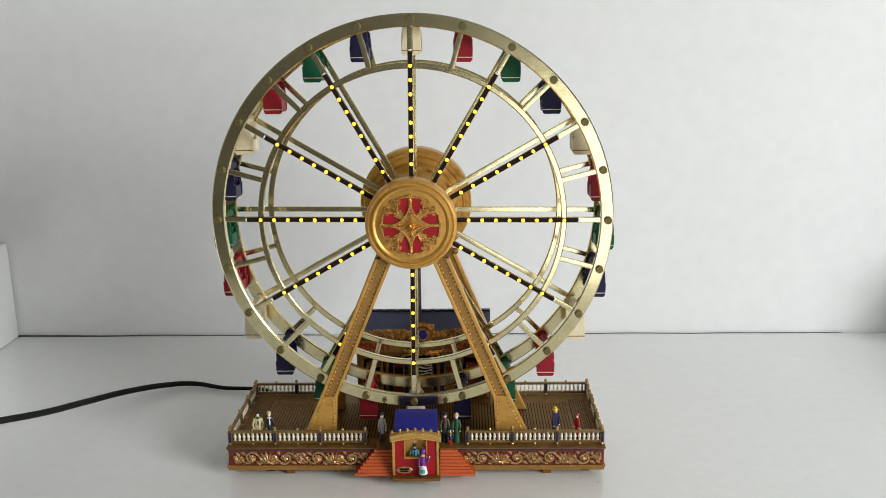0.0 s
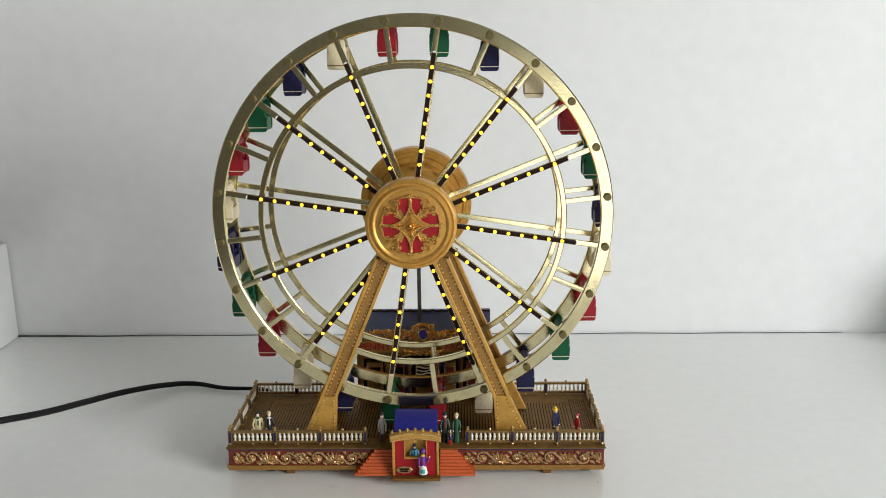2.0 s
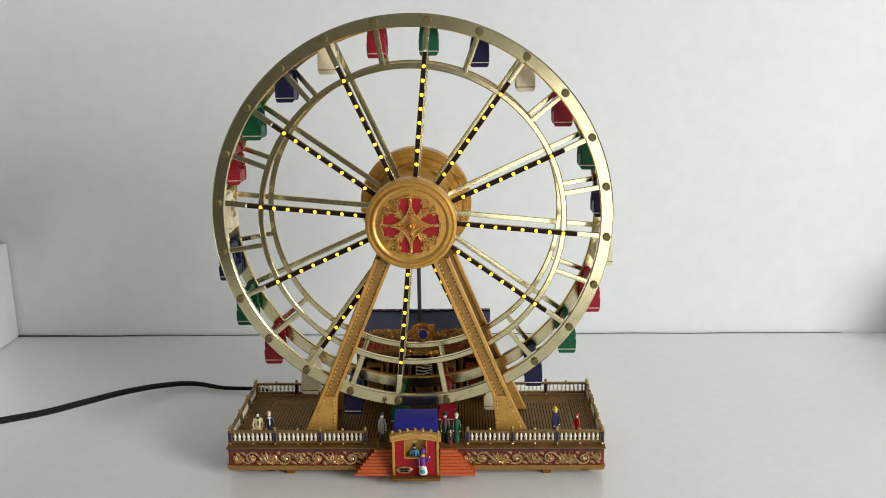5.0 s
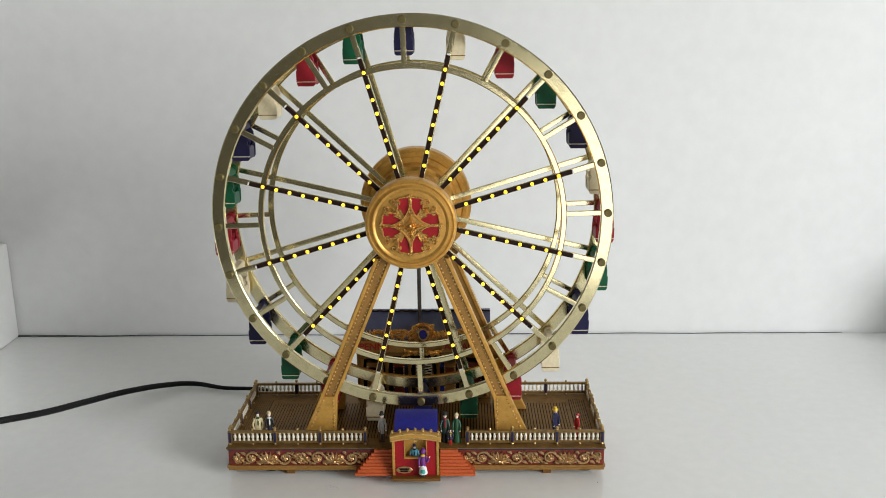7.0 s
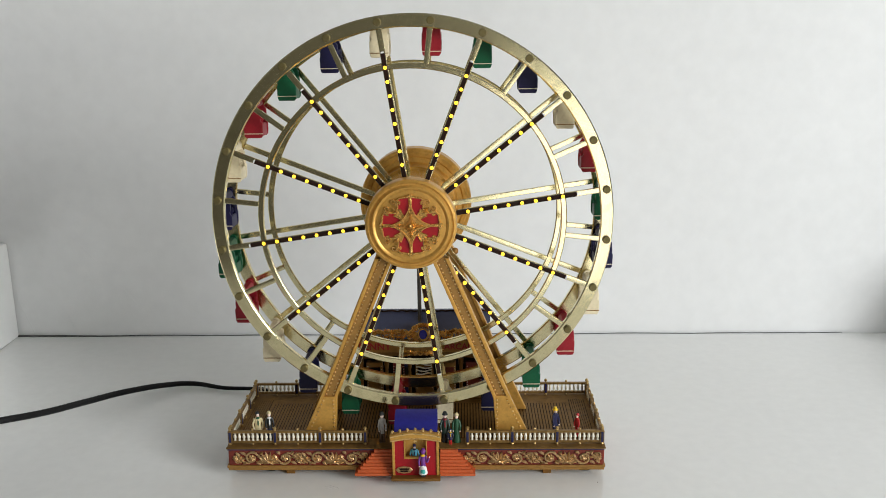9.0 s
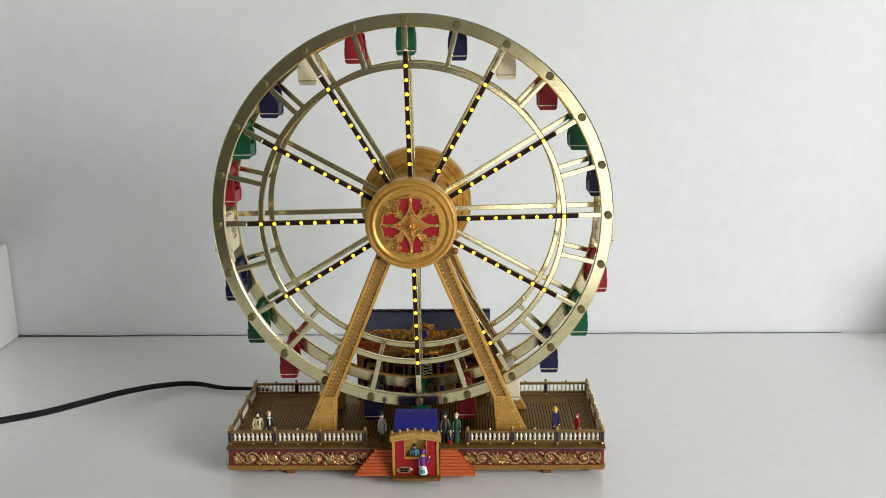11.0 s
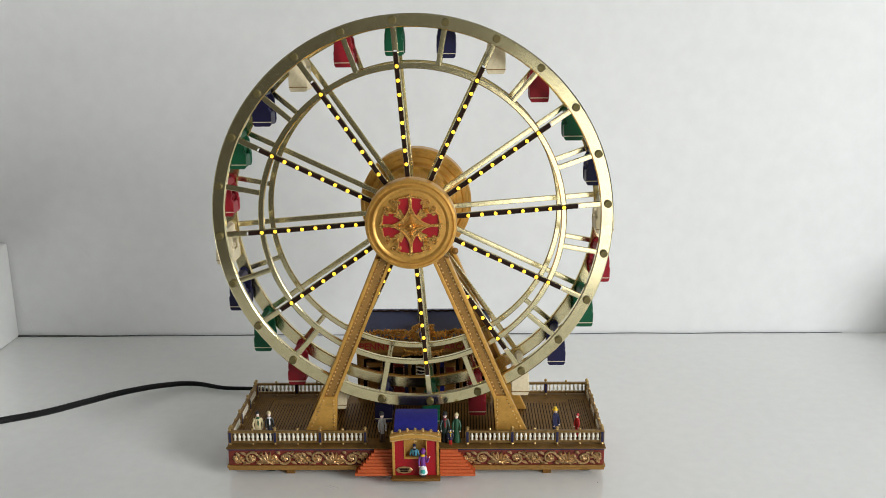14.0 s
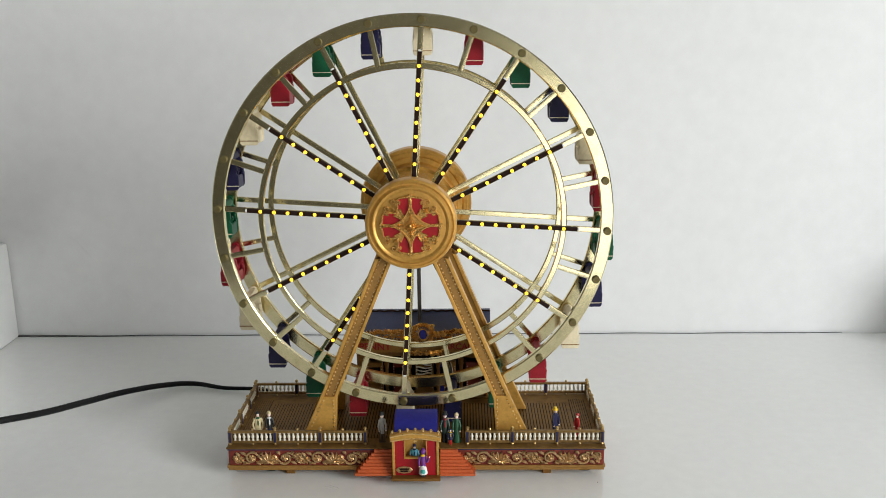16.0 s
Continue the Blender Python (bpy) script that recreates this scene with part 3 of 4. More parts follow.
# slats of the deck, laid lengthwise in framed fields
slat = bmesh.new()
for i in range(101):
    x = -0.1300 + 0.0026 * i
    box(slat, x - 0.00085, x + 0.00085, -0.008, 0.0640, 0.0258, 0.0268)
for s in (-1, 1):
    for i in range(7):
        x = s * (0.1362 + 0.0019 * i)
        box(slat, x - 0.00060, x + 0.00060, -0.008, 0.0722, 0.0258, 0.0268)
for s in (-1, 1):
    box(slat, s * 0.1330 - 0.0014, s * 0.1330 + 0.0014, -0.008, 0.0640, 0.0258, 0.0268)
tagged(part("slat", slat, DECK, plat, "narrow raised deck slats", smooth=False), kind="stuff")
# dark sheet between the slats: the grooves' shade put into colour
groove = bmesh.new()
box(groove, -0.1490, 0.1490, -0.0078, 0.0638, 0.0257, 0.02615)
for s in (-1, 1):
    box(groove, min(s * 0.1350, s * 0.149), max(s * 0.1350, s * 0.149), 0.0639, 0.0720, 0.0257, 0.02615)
part("groove_shade", groove, DECKGROOVE, plat, "dark sheet for the shade between the slats", smooth=False)

# frieze ornament: palmettes with roses and tendrils; the leaves are pieces of their own
palm, rose, tend = bmesh.new(), bmesh.new(), bmesh.new()
PALM_LEAVES = [(0, -0.0040, 0, math.pi / 2 + radians(a), 0.0100, 0.0031) for a in (-84, -60, -36, -12, 12, 36, 60, 84)]
for s in (-1, 1):
    PALM_LEAVES += [(0, -0.0032, -0.0002, math.pi / 2 - s * w, ln, 0.0028) for w, ln in ((1.75, 0.0088), (2.2, 0.0050))]
    spiral(palm, s * 0.0058, -0.0034, -0.0004, 0.0019, 1.2, 2.0, 0.0007, s)
tube(palm, [(-0.0060, -0.0004, -0.0046), (-0.0030, -0.0006, -0.0034), (0, -0.0008, -0.0030), (0.0030, -0.0006, -0.0034), (0.0060, -0.0004, -0.0046)], 0.0009, 6)
ball(palm, (0, -0.0008, -0.0036), 0.0015)
for r, n_ in ((0.0034, 7), (0.0022, 5)):
    for i in range(n_):
        a = 2 * math.pi * i / n_ + r * 400
        leaf(rose, 0, 0, -0.0004 - (0.0034 - r) * 0.5, a, r, r * 0.9, 0, 0.0011)
ball(rose, (0, -0.0016, 0), 0.0009)
spiral(tend, 0.0, 0.0, -0.0003, 0.0058, 1.3, -2.3, 0.0012, 1)
tube(tend, [(-0.0034 - 0.0090 * f, -0.0003, -0.0040 + 0.0030 * math.sin(f * 3.0)) for f in [i / 8 for i in range(9)]], 0.0009, 6)
tube(tend, [(0.0020 + 0.0110 * f, -0.0003, 0.0050 - 0.0100 * f + 0.003 * math.sin(f * 3.1)) for f in [i / 8 for i in range(9)]], 0.0009, 6)
spiral(tend, 0.0118, 0.0030, -0.0003, 0.0024, 1.3, -1.5, 0.0008, 1)
TENDRIL_LEAVES = [(x, z, 0, a, ln * 0.9, 0.0029) for x, z, a, ln in (
    (0.0046, 0.0034, 0.7, 0.0050), (0.0050, -0.0030, -0.5, 0.0062), (0.0052, 0.0005, 0.1, 0.0085), (-0.0036, 0.0040, 2.6, 0.0046), (-0.0062, -0.0020, 2.0, 0.0066),
    (-0.0066, -0.0030, 3.9, 0.0046), (-0.0090, -0.0018, 2.6, 0.0052), (0.0090, -0.0020, 1.2, 0.0046), (0.0100, -0.0020, -0.7, 0.0050), (0.0085, 0.0040, -0.2, 0.0044))]
SQ = Matrix.Diagonal((1.0, 1, 0.95, 1))
yo, zo = YF + 0.0010, 0.0170
kinds = {"palmette": (palm, PALM_LEAVES), "rosette": (rose, []), "tendril": (tend, TENDRIL_LEAVES)}
first = {}
unit_leaf = None


def ornament(name, m):
    """One raised ornament of the frieze with its leaves."""
    global unit_leaf
    bm, leaves = kinds[name]
    if name not in first:
        ob = first[name] = part(name, bm, BRONZE, plat, "raised gold " + name)
        ob.matrix_basis = m
    else:
        ob = again(first[name], name, m)
    for x, z, y, a, ln, w in leaves:
        lm = Matrix.Translation((x, y, z)) @ pose(0, 0, 0, 0, -math.degrees(a), 0) @ Matrix.Diagonal((ln, 0.0016, w, 1))
        if unit_leaf is None:
            unit_leaf = part("leaf", leaf(bmesh.new(), 0, 0, 0, 0, 1, 1, 0, 1), BRONZE, ob)
            unit_leaf.matrix_basis = lm
        else:
            again(unit_leaf, "leaf", lm, ob)


for cx in (-0.1210, -0.0665, 0.0690, 0.1240):
    ornament("palmette", pose(cx, yo, zo) @ SQ)
    for s in (-1, 1):
        m = pose(cx + s * 0.0135, yo, zo) @ SQ
        ornament("rosette", m)
        ornament("tendril", m if s > 0 else m @ pose(0, 0, 0, 0, 180, 0))
for cx in (-0.1480, -0.0940, 0.0415, 0.0965, 0.1500):
    ornament("rosette", pose(cx, yo, zo) @ Matrix.Diagonal((0.8, 1, 0.8, 1)))


# ---------------------------------------------------------------- railings
def post_mesh():
    b = bmesh.new()
    box(b, -0.0017, 0.0017, -0.0017, 0.0017, 0.0006, 0.0118, 0.0003)
    return b


POST = FINIAL = INLAY = BAL = PIN = None


def railing(x0, x1, y0, y1, n, label):
    """n bays of balusters between posts from one end to the other."""
    global POST, FINIAL, INLAY, BAL, PIN
    length = math.hypot(x1 - x0, y1 - y0)
    turn = math.degrees(math.atan2(y1 - y0, x1 - x0))
    t = thing("railing", label, "railing", "railings of the platform", at=pose(x0, y0, 0.0260, 0, 0, turn))
    bay = length / n
    part("top_rail", box(bmesh.new(), 0, length, -0.0013, 0.0013, 0.0098, 0.0118, 0.0003), RAIL, t)
    part("bottom_rail", box(bmesh.new(), 0, length, -0.0013, 0.0013, 0.0010, 0.0032, 0.0003), RAIL, t)
    for i in range(n + 1):
        m = pose(bay * i, 0, 0)
        if POST is None:
            POST = part("post", post_mesh(), RAIL, t)
            POST.matrix_basis = m
            INLAY = part("inlay", box(bmesh.new(), -0.0010, 0.0010, -0.0021, 0.0021, 0.0020, 0.0108, 0.0002), BLUE, POST, "navy inlay")
            b = bmesh.new()
            lathe(b, [(0.0004, 0.0117), (0.0012, 0.0119), (0.0007, 0.0126), (0.0014, 0.0133), (0.0015, 0.0141), (0.0009, 0.0150), (0.0001, 0.0153)], 10)
            ball(b, (0, -0.0016, 0.0006), 0.0011, 0, 8)
            FINIAL = part("finial", b, AGED, POST, "gold ball finial")
        else:
            post = again(POST, "post", m, t)
            again(INLAY, "inlay", Matrix(), post)
            again(FINIAL, "finial", Matrix(), post)
    for i in range(n):
        m = pose(bay * (i + 0.5), 0, 0)
        if PIN is None:
            b = bmesh.new()
            ball(b, (0, 0, 0.0128), 0.0011, 0, 8)
            rod(b, (0, 0, 0.0112), (0, 0, 0.0124), 0.0005, 6)
            ball(b, (0, -0.0012, 0.0004), 0.0010, 0, 8)
            PIN = part("pin", b, AGED, t)
            PIN.matrix_basis = m
        else:
            again(PIN, "pin", m, t)
        k = max(5, round((bay - 0.0045) / 0.0037))
        for j in range(k):
            m = pose(bay * i + bay / 2 + (j - (k - 1) / 2) * 0.0037, 0, 0)
            if BAL is None:
                b = bmesh.new()
                lathe(b, [(0.0010, 0.0030), (0.0010, 0.0040), (0.0006, 0.0044), (0.0013, 0.0058), (0.0012, 0.0072), (0.0006, 0.0084), (0.0010, 0.0090), (0.0010, 0.0100)], 8)
                BAL = part("baluster", b, WHITE, t, "turned white baluster")
                BAL.matrix_basis = m
            else:
                again(BAL, "baluster", m, t)
    return t


RL = "gold toy railing with white balusters and ball finials"
YR, YK, XR = -0.0180, 0.0845, 0.1533
railing(-XR, -0.0412, YR, YR, 3, RL + " at the front")
railing(0.0430, XR, YR, YR, 3, RL + " at the front")
railing(-XR, -XR, YR + 0.0042, YK - 0.0042, 3, RL + " along the side")
railing(XR, XR, YR + 0.0042, YK - 0.0042, 3, RL + " along the side")
railing(-XR, -0.0780, YK, YK, 2, RL + " at the back")
railing(0.0780, XR, YK, YK, 2, RL + " at the back")

# ---------------------------------------------------------------- stairs beside the booth
for s, x0, x1, xt in ((-1, -0.0488, -0.0178, -0.0335), (1, 0.0205, 0.0492, 0.0352)):
    st = thing("staircase", "terracotta painted toy steps up to the platform", "stairs", "stairs beside the booth", at=pose(0, 0, 0))
    N = 8
    for i in range(N):
        f = i / (N - 1)
        inner = x1 if s < 0 else x0
        outer = (x0 + (xt - x0) * f) if s < 0 else (x1 + (xt - x1) * f)
        z1 = 0.0062 + (0.0250 - 0.0062) * (i + 1) / N
        b = box(bmesh.new(), min(inner, outer), max(inner, outer), -0.0368 + 0.0012 * i, -0.0262, max(0.0060, z1 - 0.0024), z1, 0.0003)
        part("step", b, ORANGE, st)
    part("stringer", box(bmesh.new(), min(x0, x1) + 0.001, max(x0, x1) - 0.001, -0.0362, -0.0262, 0.0058, 0.0075, 0.0003), ORANGE, st)

# ---------------------------------------------------------------- ticket booth
BX, BY = 0.0012, -0.0390
booth = thing("ticket_booth", "red and gold toy ticket booth with a royal blue awning roof", "ticket booth", at=pose(BX, 0, 0))
part("plinth", box(bmesh.new(), -0.0198, 0.0198, BY - 0.0060, -0.0262, 0.0058, 0.0084, 0.0004), DEEP, booth)
bm = bmesh.new()
for a in ((-0.0175, -0.0085, 0.0084, 0.0392), (0.0088, 0.0175, 0.0084, 0.0392), (-0.0085, 0.0088, 0.0084, 0.0240)):
    box(bm, a[0], a[1], BY, BY + 0.0030, a[2], a[3])
part("front_wall", bm, RED, booth, "red front wall with a counter window", smooth=False)
part("side_wall", box(bmesh.new(), -0.0175, -0.0160, BY + 0.003, -0.0272, 0.0084, 0.0392), BLUE, booth)
part("side_wall", box(bmesh.new(), 0.0160, 0.0175, BY + 0.003, -0.0272, 0.0084, 0.0392), BLUE, booth)
part("back_panel", box(bmesh.new(), -0.0159, 0.0159, -0.0330, -0.0310, 0.0084, 0.0392), GOLD, booth, "gold back panel of the counter")
for x in (-0.0178, 0.0178):
    part("corner_post", box(bmesh.new(), x - 0.0011, x + 0.0011, BY - 0.0009, BY + 0.001, 0.0084, 0.0392, 0.0003), GOLD, booth)
bm = bmesh.new()
for a in ((-0.0093, -0.0083, 0.0232, 0.0392), (0.0083, 0.0093, 0.0232, 0.0392), (-0.0093, 0.0093, 0.0229, 0.0242)):
    box(bm, a[0], a[1], BY - 0.0006, BY + 0.002, a[2], a[3], 0.0002)
part("window_frame", bm, GOLD, booth)
# arched cornice
arch = bmesh.new()
top = [(-0.0205 + 0.041 * i / 16, 0.0435 + 0.0030 * math.cos((i / 8 - 1) * math.pi / 2)) for i in range(17)]
bot = [(0.0205 - 0.041 * i / 16, 0.0377 + 0.0024 * math.cos((i / 8 - 1) * math.pi / 2)) for i in range(17)]
prism(arch, top + bot, BY - 0.0018, BY + 0.0040, 0, 0.0005)
part("cornice", arch, GOLD, booth)
arch = bmesh.new()
tube(arch, [(x * 0.99, BY - 0.0018, z - 0.0012) for x, z in top], 0.0006, 6)
tube(arch, [(x * 0.97, BY - 0.0018, z + 0.0012) for x, z in bot], 0.0006, 6)
part("cornice_bead", arch, BRIGHT, booth)
fin = None
for i in range(7):
    x = -0.0186 + 0.0062 * i
    m = pose(x, BY + 0.0012, 0.0433 + 0.0030 * math.cos((x / 0.0205) * math.pi / 2))
    if fin is None:
        fin = part("finial", lathe(bmesh.new(), [(0.0007, 0), (0.0005, 0.0007), (0.0012, 0.0013), (0.0013, 0.0021), (0.0007, 0.0029), (0.0001, 0.0031)], 10), BRIGHT, booth, "bright gold ball finial")
        fin.matrix_basis = m
    else:
        again(fin, "finial", m)
roof = bmesh.new()
prof = [(BY + 0.0030, 0.0400), (BY + 0.0030, 0.0432), (BY + 0.0085, 0.0492), (BY + 0.0150, 0.0530), (BY + 0.0230, 0.0545), (-0.0125, 0.0545), (-0.0125, 0.0400)]
prism_x(roof, prof, -0.0172, 0.0172)
part("awning_roof", roof, ROYAL, booth, "smooth royal blue curved roof")
part("rear_post", box(bmesh.new(), -0.0160, 0.0160, -0.0180, -0.0130, 0.0268, 0.0402), BLUE, booth)
bm = bmesh.new()
pts = []
for i in range(28):
    a = 2 * math.pi * i / 28
    r = 1 + 0.06 * math.cos(8 * a)
    pts.append((-0.0095 + 0.0066 * r * math.cos(a), 0.0132 + 0.0031 * r * math.sin(a)))
prism(bm, pts, BY - 0.0010, BY + 0.0004, 0, 0.0003)
sign = part("sign", bm, BRONZE, booth, "small scalloped gold sign")
bm = bmesh.new()
for z, w in ((0.0142, 0.0038), (0.0124, 0.0030)):
    box(bm, -0.0095 - w, -0.0095 + w, BY - 0.0014, BY - 0.0008, z - 0.0006, z + 0.0006)
part("sign_bars", bm, BLACK, sign, "dark lines of illegible lettering")
bm = bmesh.new()
for s in (-1, 1):
    spiral(bm, s * 0.0008, 0.0388, BY - 0.0020, 0.0008, 1.0, 1.5, 0.0004, s)
part("keystone", bm, BRIGHT, booth)

# ---------------------------------------------------------------- arcade pavilion
pav = thing("arcade_pavilion", "small blue-roofed arcade front with gold cresting and red lettering", "pavilion", at=pose(0.0035, 0, 0))
PW, PY = 0.0610, 0.0765
roof = bmesh.new()
prism_x(roof, [(PY - 0.0020, 0.0840), (PY - 0.0020, 0.0855), (0.0980, 0.1030), (0.1050, 0.1030), (0.1050, 0.0840)], -PW, PW)
part("roof", roof, SLATE, pav, "slate blue painted roof")
bm = bmesh.new()
tube(bm, [(-PW + 2 * PW * i / 30, 0.0975 + 0.0006 * math.sin(i * 1.9), 0.1034 + 0.0005 * math.sin(i * 2.7)) for i in range(31)], 0.0009, 6)
part("ridge", bm, BLACK, pav)
# near-black colour stands for the shade inside the pavilion
part("back_wall", box(bmesh.new(), -PW + 0.001, PW - 0.001, 0.0915, 0.0940, 0.0262, 0.0838), GROOVE, pav, "interior wall, near-black for the unlit depth")
part("floor_slab", box(bmesh.new(), -PW, PW, PY - 0.003, 0.1040, 0.0240, 0.0274, 0.0004), DECK, pav)
for s in (-1, 1):
    part("side_wall", box(bmesh.new(), s * (PW - 0.001) - 0.001, s * (PW - 0.001) + 0.001, PY, 0.1040, 0.0274, 0.0838), FASCIA, pav)
fascia = bmesh.new()
low = [(PW - 2 * PW * i / 24, 0.0635 + 0.0042 * math.cos((i / 12 - 1) * math.pi / 2)) for i in range(25)]
prism(fascia, [(-PW, 0.0846), (PW, 0.0846)] + low, PY - 0.0005, PY + 0.0030, 0)
part("fascia", fascia, FASCIA, pav, "dark gold sign fascia")
crest = bmesh.new()
rng = random.Random(5)
for i in range(96):
    x = -PW + 0.002 + (2 * PW - 0.004) * i / 95
    lift = 0.0022 * math.exp(-((abs(x) - 0.030) / 0.02) ** 2)
    if abs(x) > 0.0065:
        spiral(crest, x, 0.0872 + rng.uniform(-0.0026, 0.0030) + lift, PY - 0.0012 - rng.uniform(0, 0.001), rng.uniform(0.0016, 0.0026), 1.2, rng.uniform(0, 6), 0.0006, rng.choice((-1, 1)), 0, 12)
        leaf(crest, x, 0.0868 + lift, PY - 0.0016, math.pi / 2 + rng.uniform(-0.8, 0.8), rng.uniform(0.0036, 0.0060), 0.0022, 0, 0.0012)
        leaf(crest, x, 0.0868, PY - 0.0016, -math.pi / 2 + rng.uniform(-1.2, 1.2), 0.0042, 0.0022, 0, 0.0012)
part("cresting", crest, SCROLL, pav, "raised gold scroll cresting")
cart = bmesh.new()
for i in range(22):
    a = 2 * math.pi * i / 22
    leaf(cart, 0.0060 * math.cos(a), 0.0885 + 0.0066 * math.sin(a), PY - 0.0022, a + 0.3, 0.0050, 0.0024, 0, 0.0016)
for s in (-1, 1):
    spiral(cart, s * 0.0078, 0.0950, PY - 0.0025, 0.0030, 1.3, 0.5, 0.0010, s)
    spiral(cart, s * 0.0090, 0.0800, PY - 0.0025, 0.0032, 1.3, 2.5, 0.0010, -s)
    for k in range(3):
        leaf(cart, s * (0.004 + 0.005 * k), 0.0722 - 0.0006 * k, PY - 0.0020, (0.2 if s > 0 else math.pi - 0.2) + 0.4 * (k - 1) * s, 0.0062, 0.0026, 0, 0.0010)
    tube(cart, [(s * (0.002 + 0.018 * f), PY - 0.0012, 0.0700 - 0.0035 * f * f) for f in [i / 8 for i in range(9)]], 0.0009, 6)
for i in range(20):
    a = math.pi * (i / 19) * 1.1 - 0.05 * math.pi
    leaf(cart, 0.0082 * math.cos(a), 0.0878 + 0.0082 * math.sin(a), PY - 0.0018, a + 0.25, 0.0040, 0.0026, 0, 0.0014)
tube(cart, [(0.0044 * math.cos(2 * math.pi * i / 24), PY - 0.0027, 0.0884 + 0.0054 * math.sin(2 * math.pi * i / 24)) for i in range(25)], 0.0008, 6)
for s in (-1, 1):
    for x, r in ((0.0032, 0.0024), (0.0085, 0.0030), (0.0145, 0.0022)):
        spiral(cart, s * x, 0.0700, PY - 0.0016, r, 1.3, 1.0 + x * 200, 0.0007, s)
        leaf(cart, s * x, 0.0690, PY - 0.0018, math.pi / 2 + s * 0.9, 0.0046, 0.0022, 0, 0.0012)
part("cartouche", cart, SCROLL, pav, "gold scrolled cartouche")
shield = bmesh.new()
prism(shield, [(0.0036 * math.cos(2 * math.pi * i / 20), 0.0884 + 0.0046 * math.sin(2 * math.pi * i / 20)) for i in range(20)], PY - 0.0026, PY, 0, 0.0005)
part("shield", shield, ROYAL, pav, "royal blue shield")
sgn = [part("sign_board", box(bmesh.new(), x0, x1, PY - 0.0009, PY, 0.0708, 0.0818, 0.0003), OCHRE, pav, "gold sign board") for x0, x1 in ((-0.0565, -0.0165), (0.0165, 0.0565))]
lettering("PENNY", 0.0092, 0.0004, LETTER, sgn[0], "lettering", Matrix.Translation((-0.0440, PY - 0.0013, 0.0764)) @ pose(0, 0, 0, 90, 0, 0), "red word on the gold sign")
lettering("ARCADE", 0.0080, 0.0004, LETTER, sgn[1], "lettering", Matrix.Translation((0.0345, PY - 0.0013, 0.0764)) @ pose(0, 0, 0, 90, 0, 0), "red word on the gold sign")
col = None
for i, x in enumerate((-0.0575, -0.0340, -0.0130, 0.0130, 0.0340, 0.0575)):
    b = bmesh.new() if col is None else None
    if col is None:
        lathe(b, [(0.0024, 0.0), (0.0024, 0.002), (0.0014, 0.0034), (0.0018, 0.012), (0.0013, 0.026), (0.0022, 0.0315), (0.0024, 0.037)], 12)
        col = part("column", b, DEEP, pav)
        col.matrix_basis = pose(x, PY + 0.0015, 0.0272)
    else:
        again(col, "column", pose(x, PY + 0.0015, 0.0272))
for x, w, mat, nm in ((-0.046, 0.0075, OCHRE, "gold"), (-0.0235, 0.0055, FRIEZE, "dark red"), (-0.0165, 0.0022, BLUE, "navy"), (0.0, 0.0085, FASCIA, "brown"), (0.0165, 0.0022, ROYAL, "blue"), (0.0235, 0.0055, OCHRE, "gold"), (0.046, 0.0075, FRIEZE, "dark red")):
    cab = part("arcade_panel", box(bmesh.new(), x - w, x + w, 0.0845, 0.0915, 0.0274, 0.0575, 0.0006), mat, pav, nm + " painted arcade cabinet front")
    part("arcade_screen", box(bmesh.new(), x - w * 0.7, x + w * 0.7, 0.0838, 0.0846, 0.0420, 0.0530, 0.0003), FRIEZE if mat is OCHRE and x > 0 else GROOVE, cab)
    if w > 0.005:
        dots = bmesh.new()
        for e in (-1, 1):
            for i in range(9):
                ball(dots, (x + e * w * 0.84, 0.0843, 0.0330 + 0.0026 * i), 0.0005, 0, 6)
        tagged(part("bulb", dots, WHITE, cab, "tiny pale bulbs along the cabinet edge"), kind="stuff")
bm = bmesh.new()
for i in range(4):
    z = 0.0560 - 0.0030 * i
    tube(bm, [(-0.0075 + 0.015 * f, 0.0834, z + 0.0008 * math.sin(f * 6 + i)) for f in [k / 8 for k in range(9)]], 0.0007, 6)
part("scroll_bars", bm, WHITE, pav, "pale lines of illegible lettering")


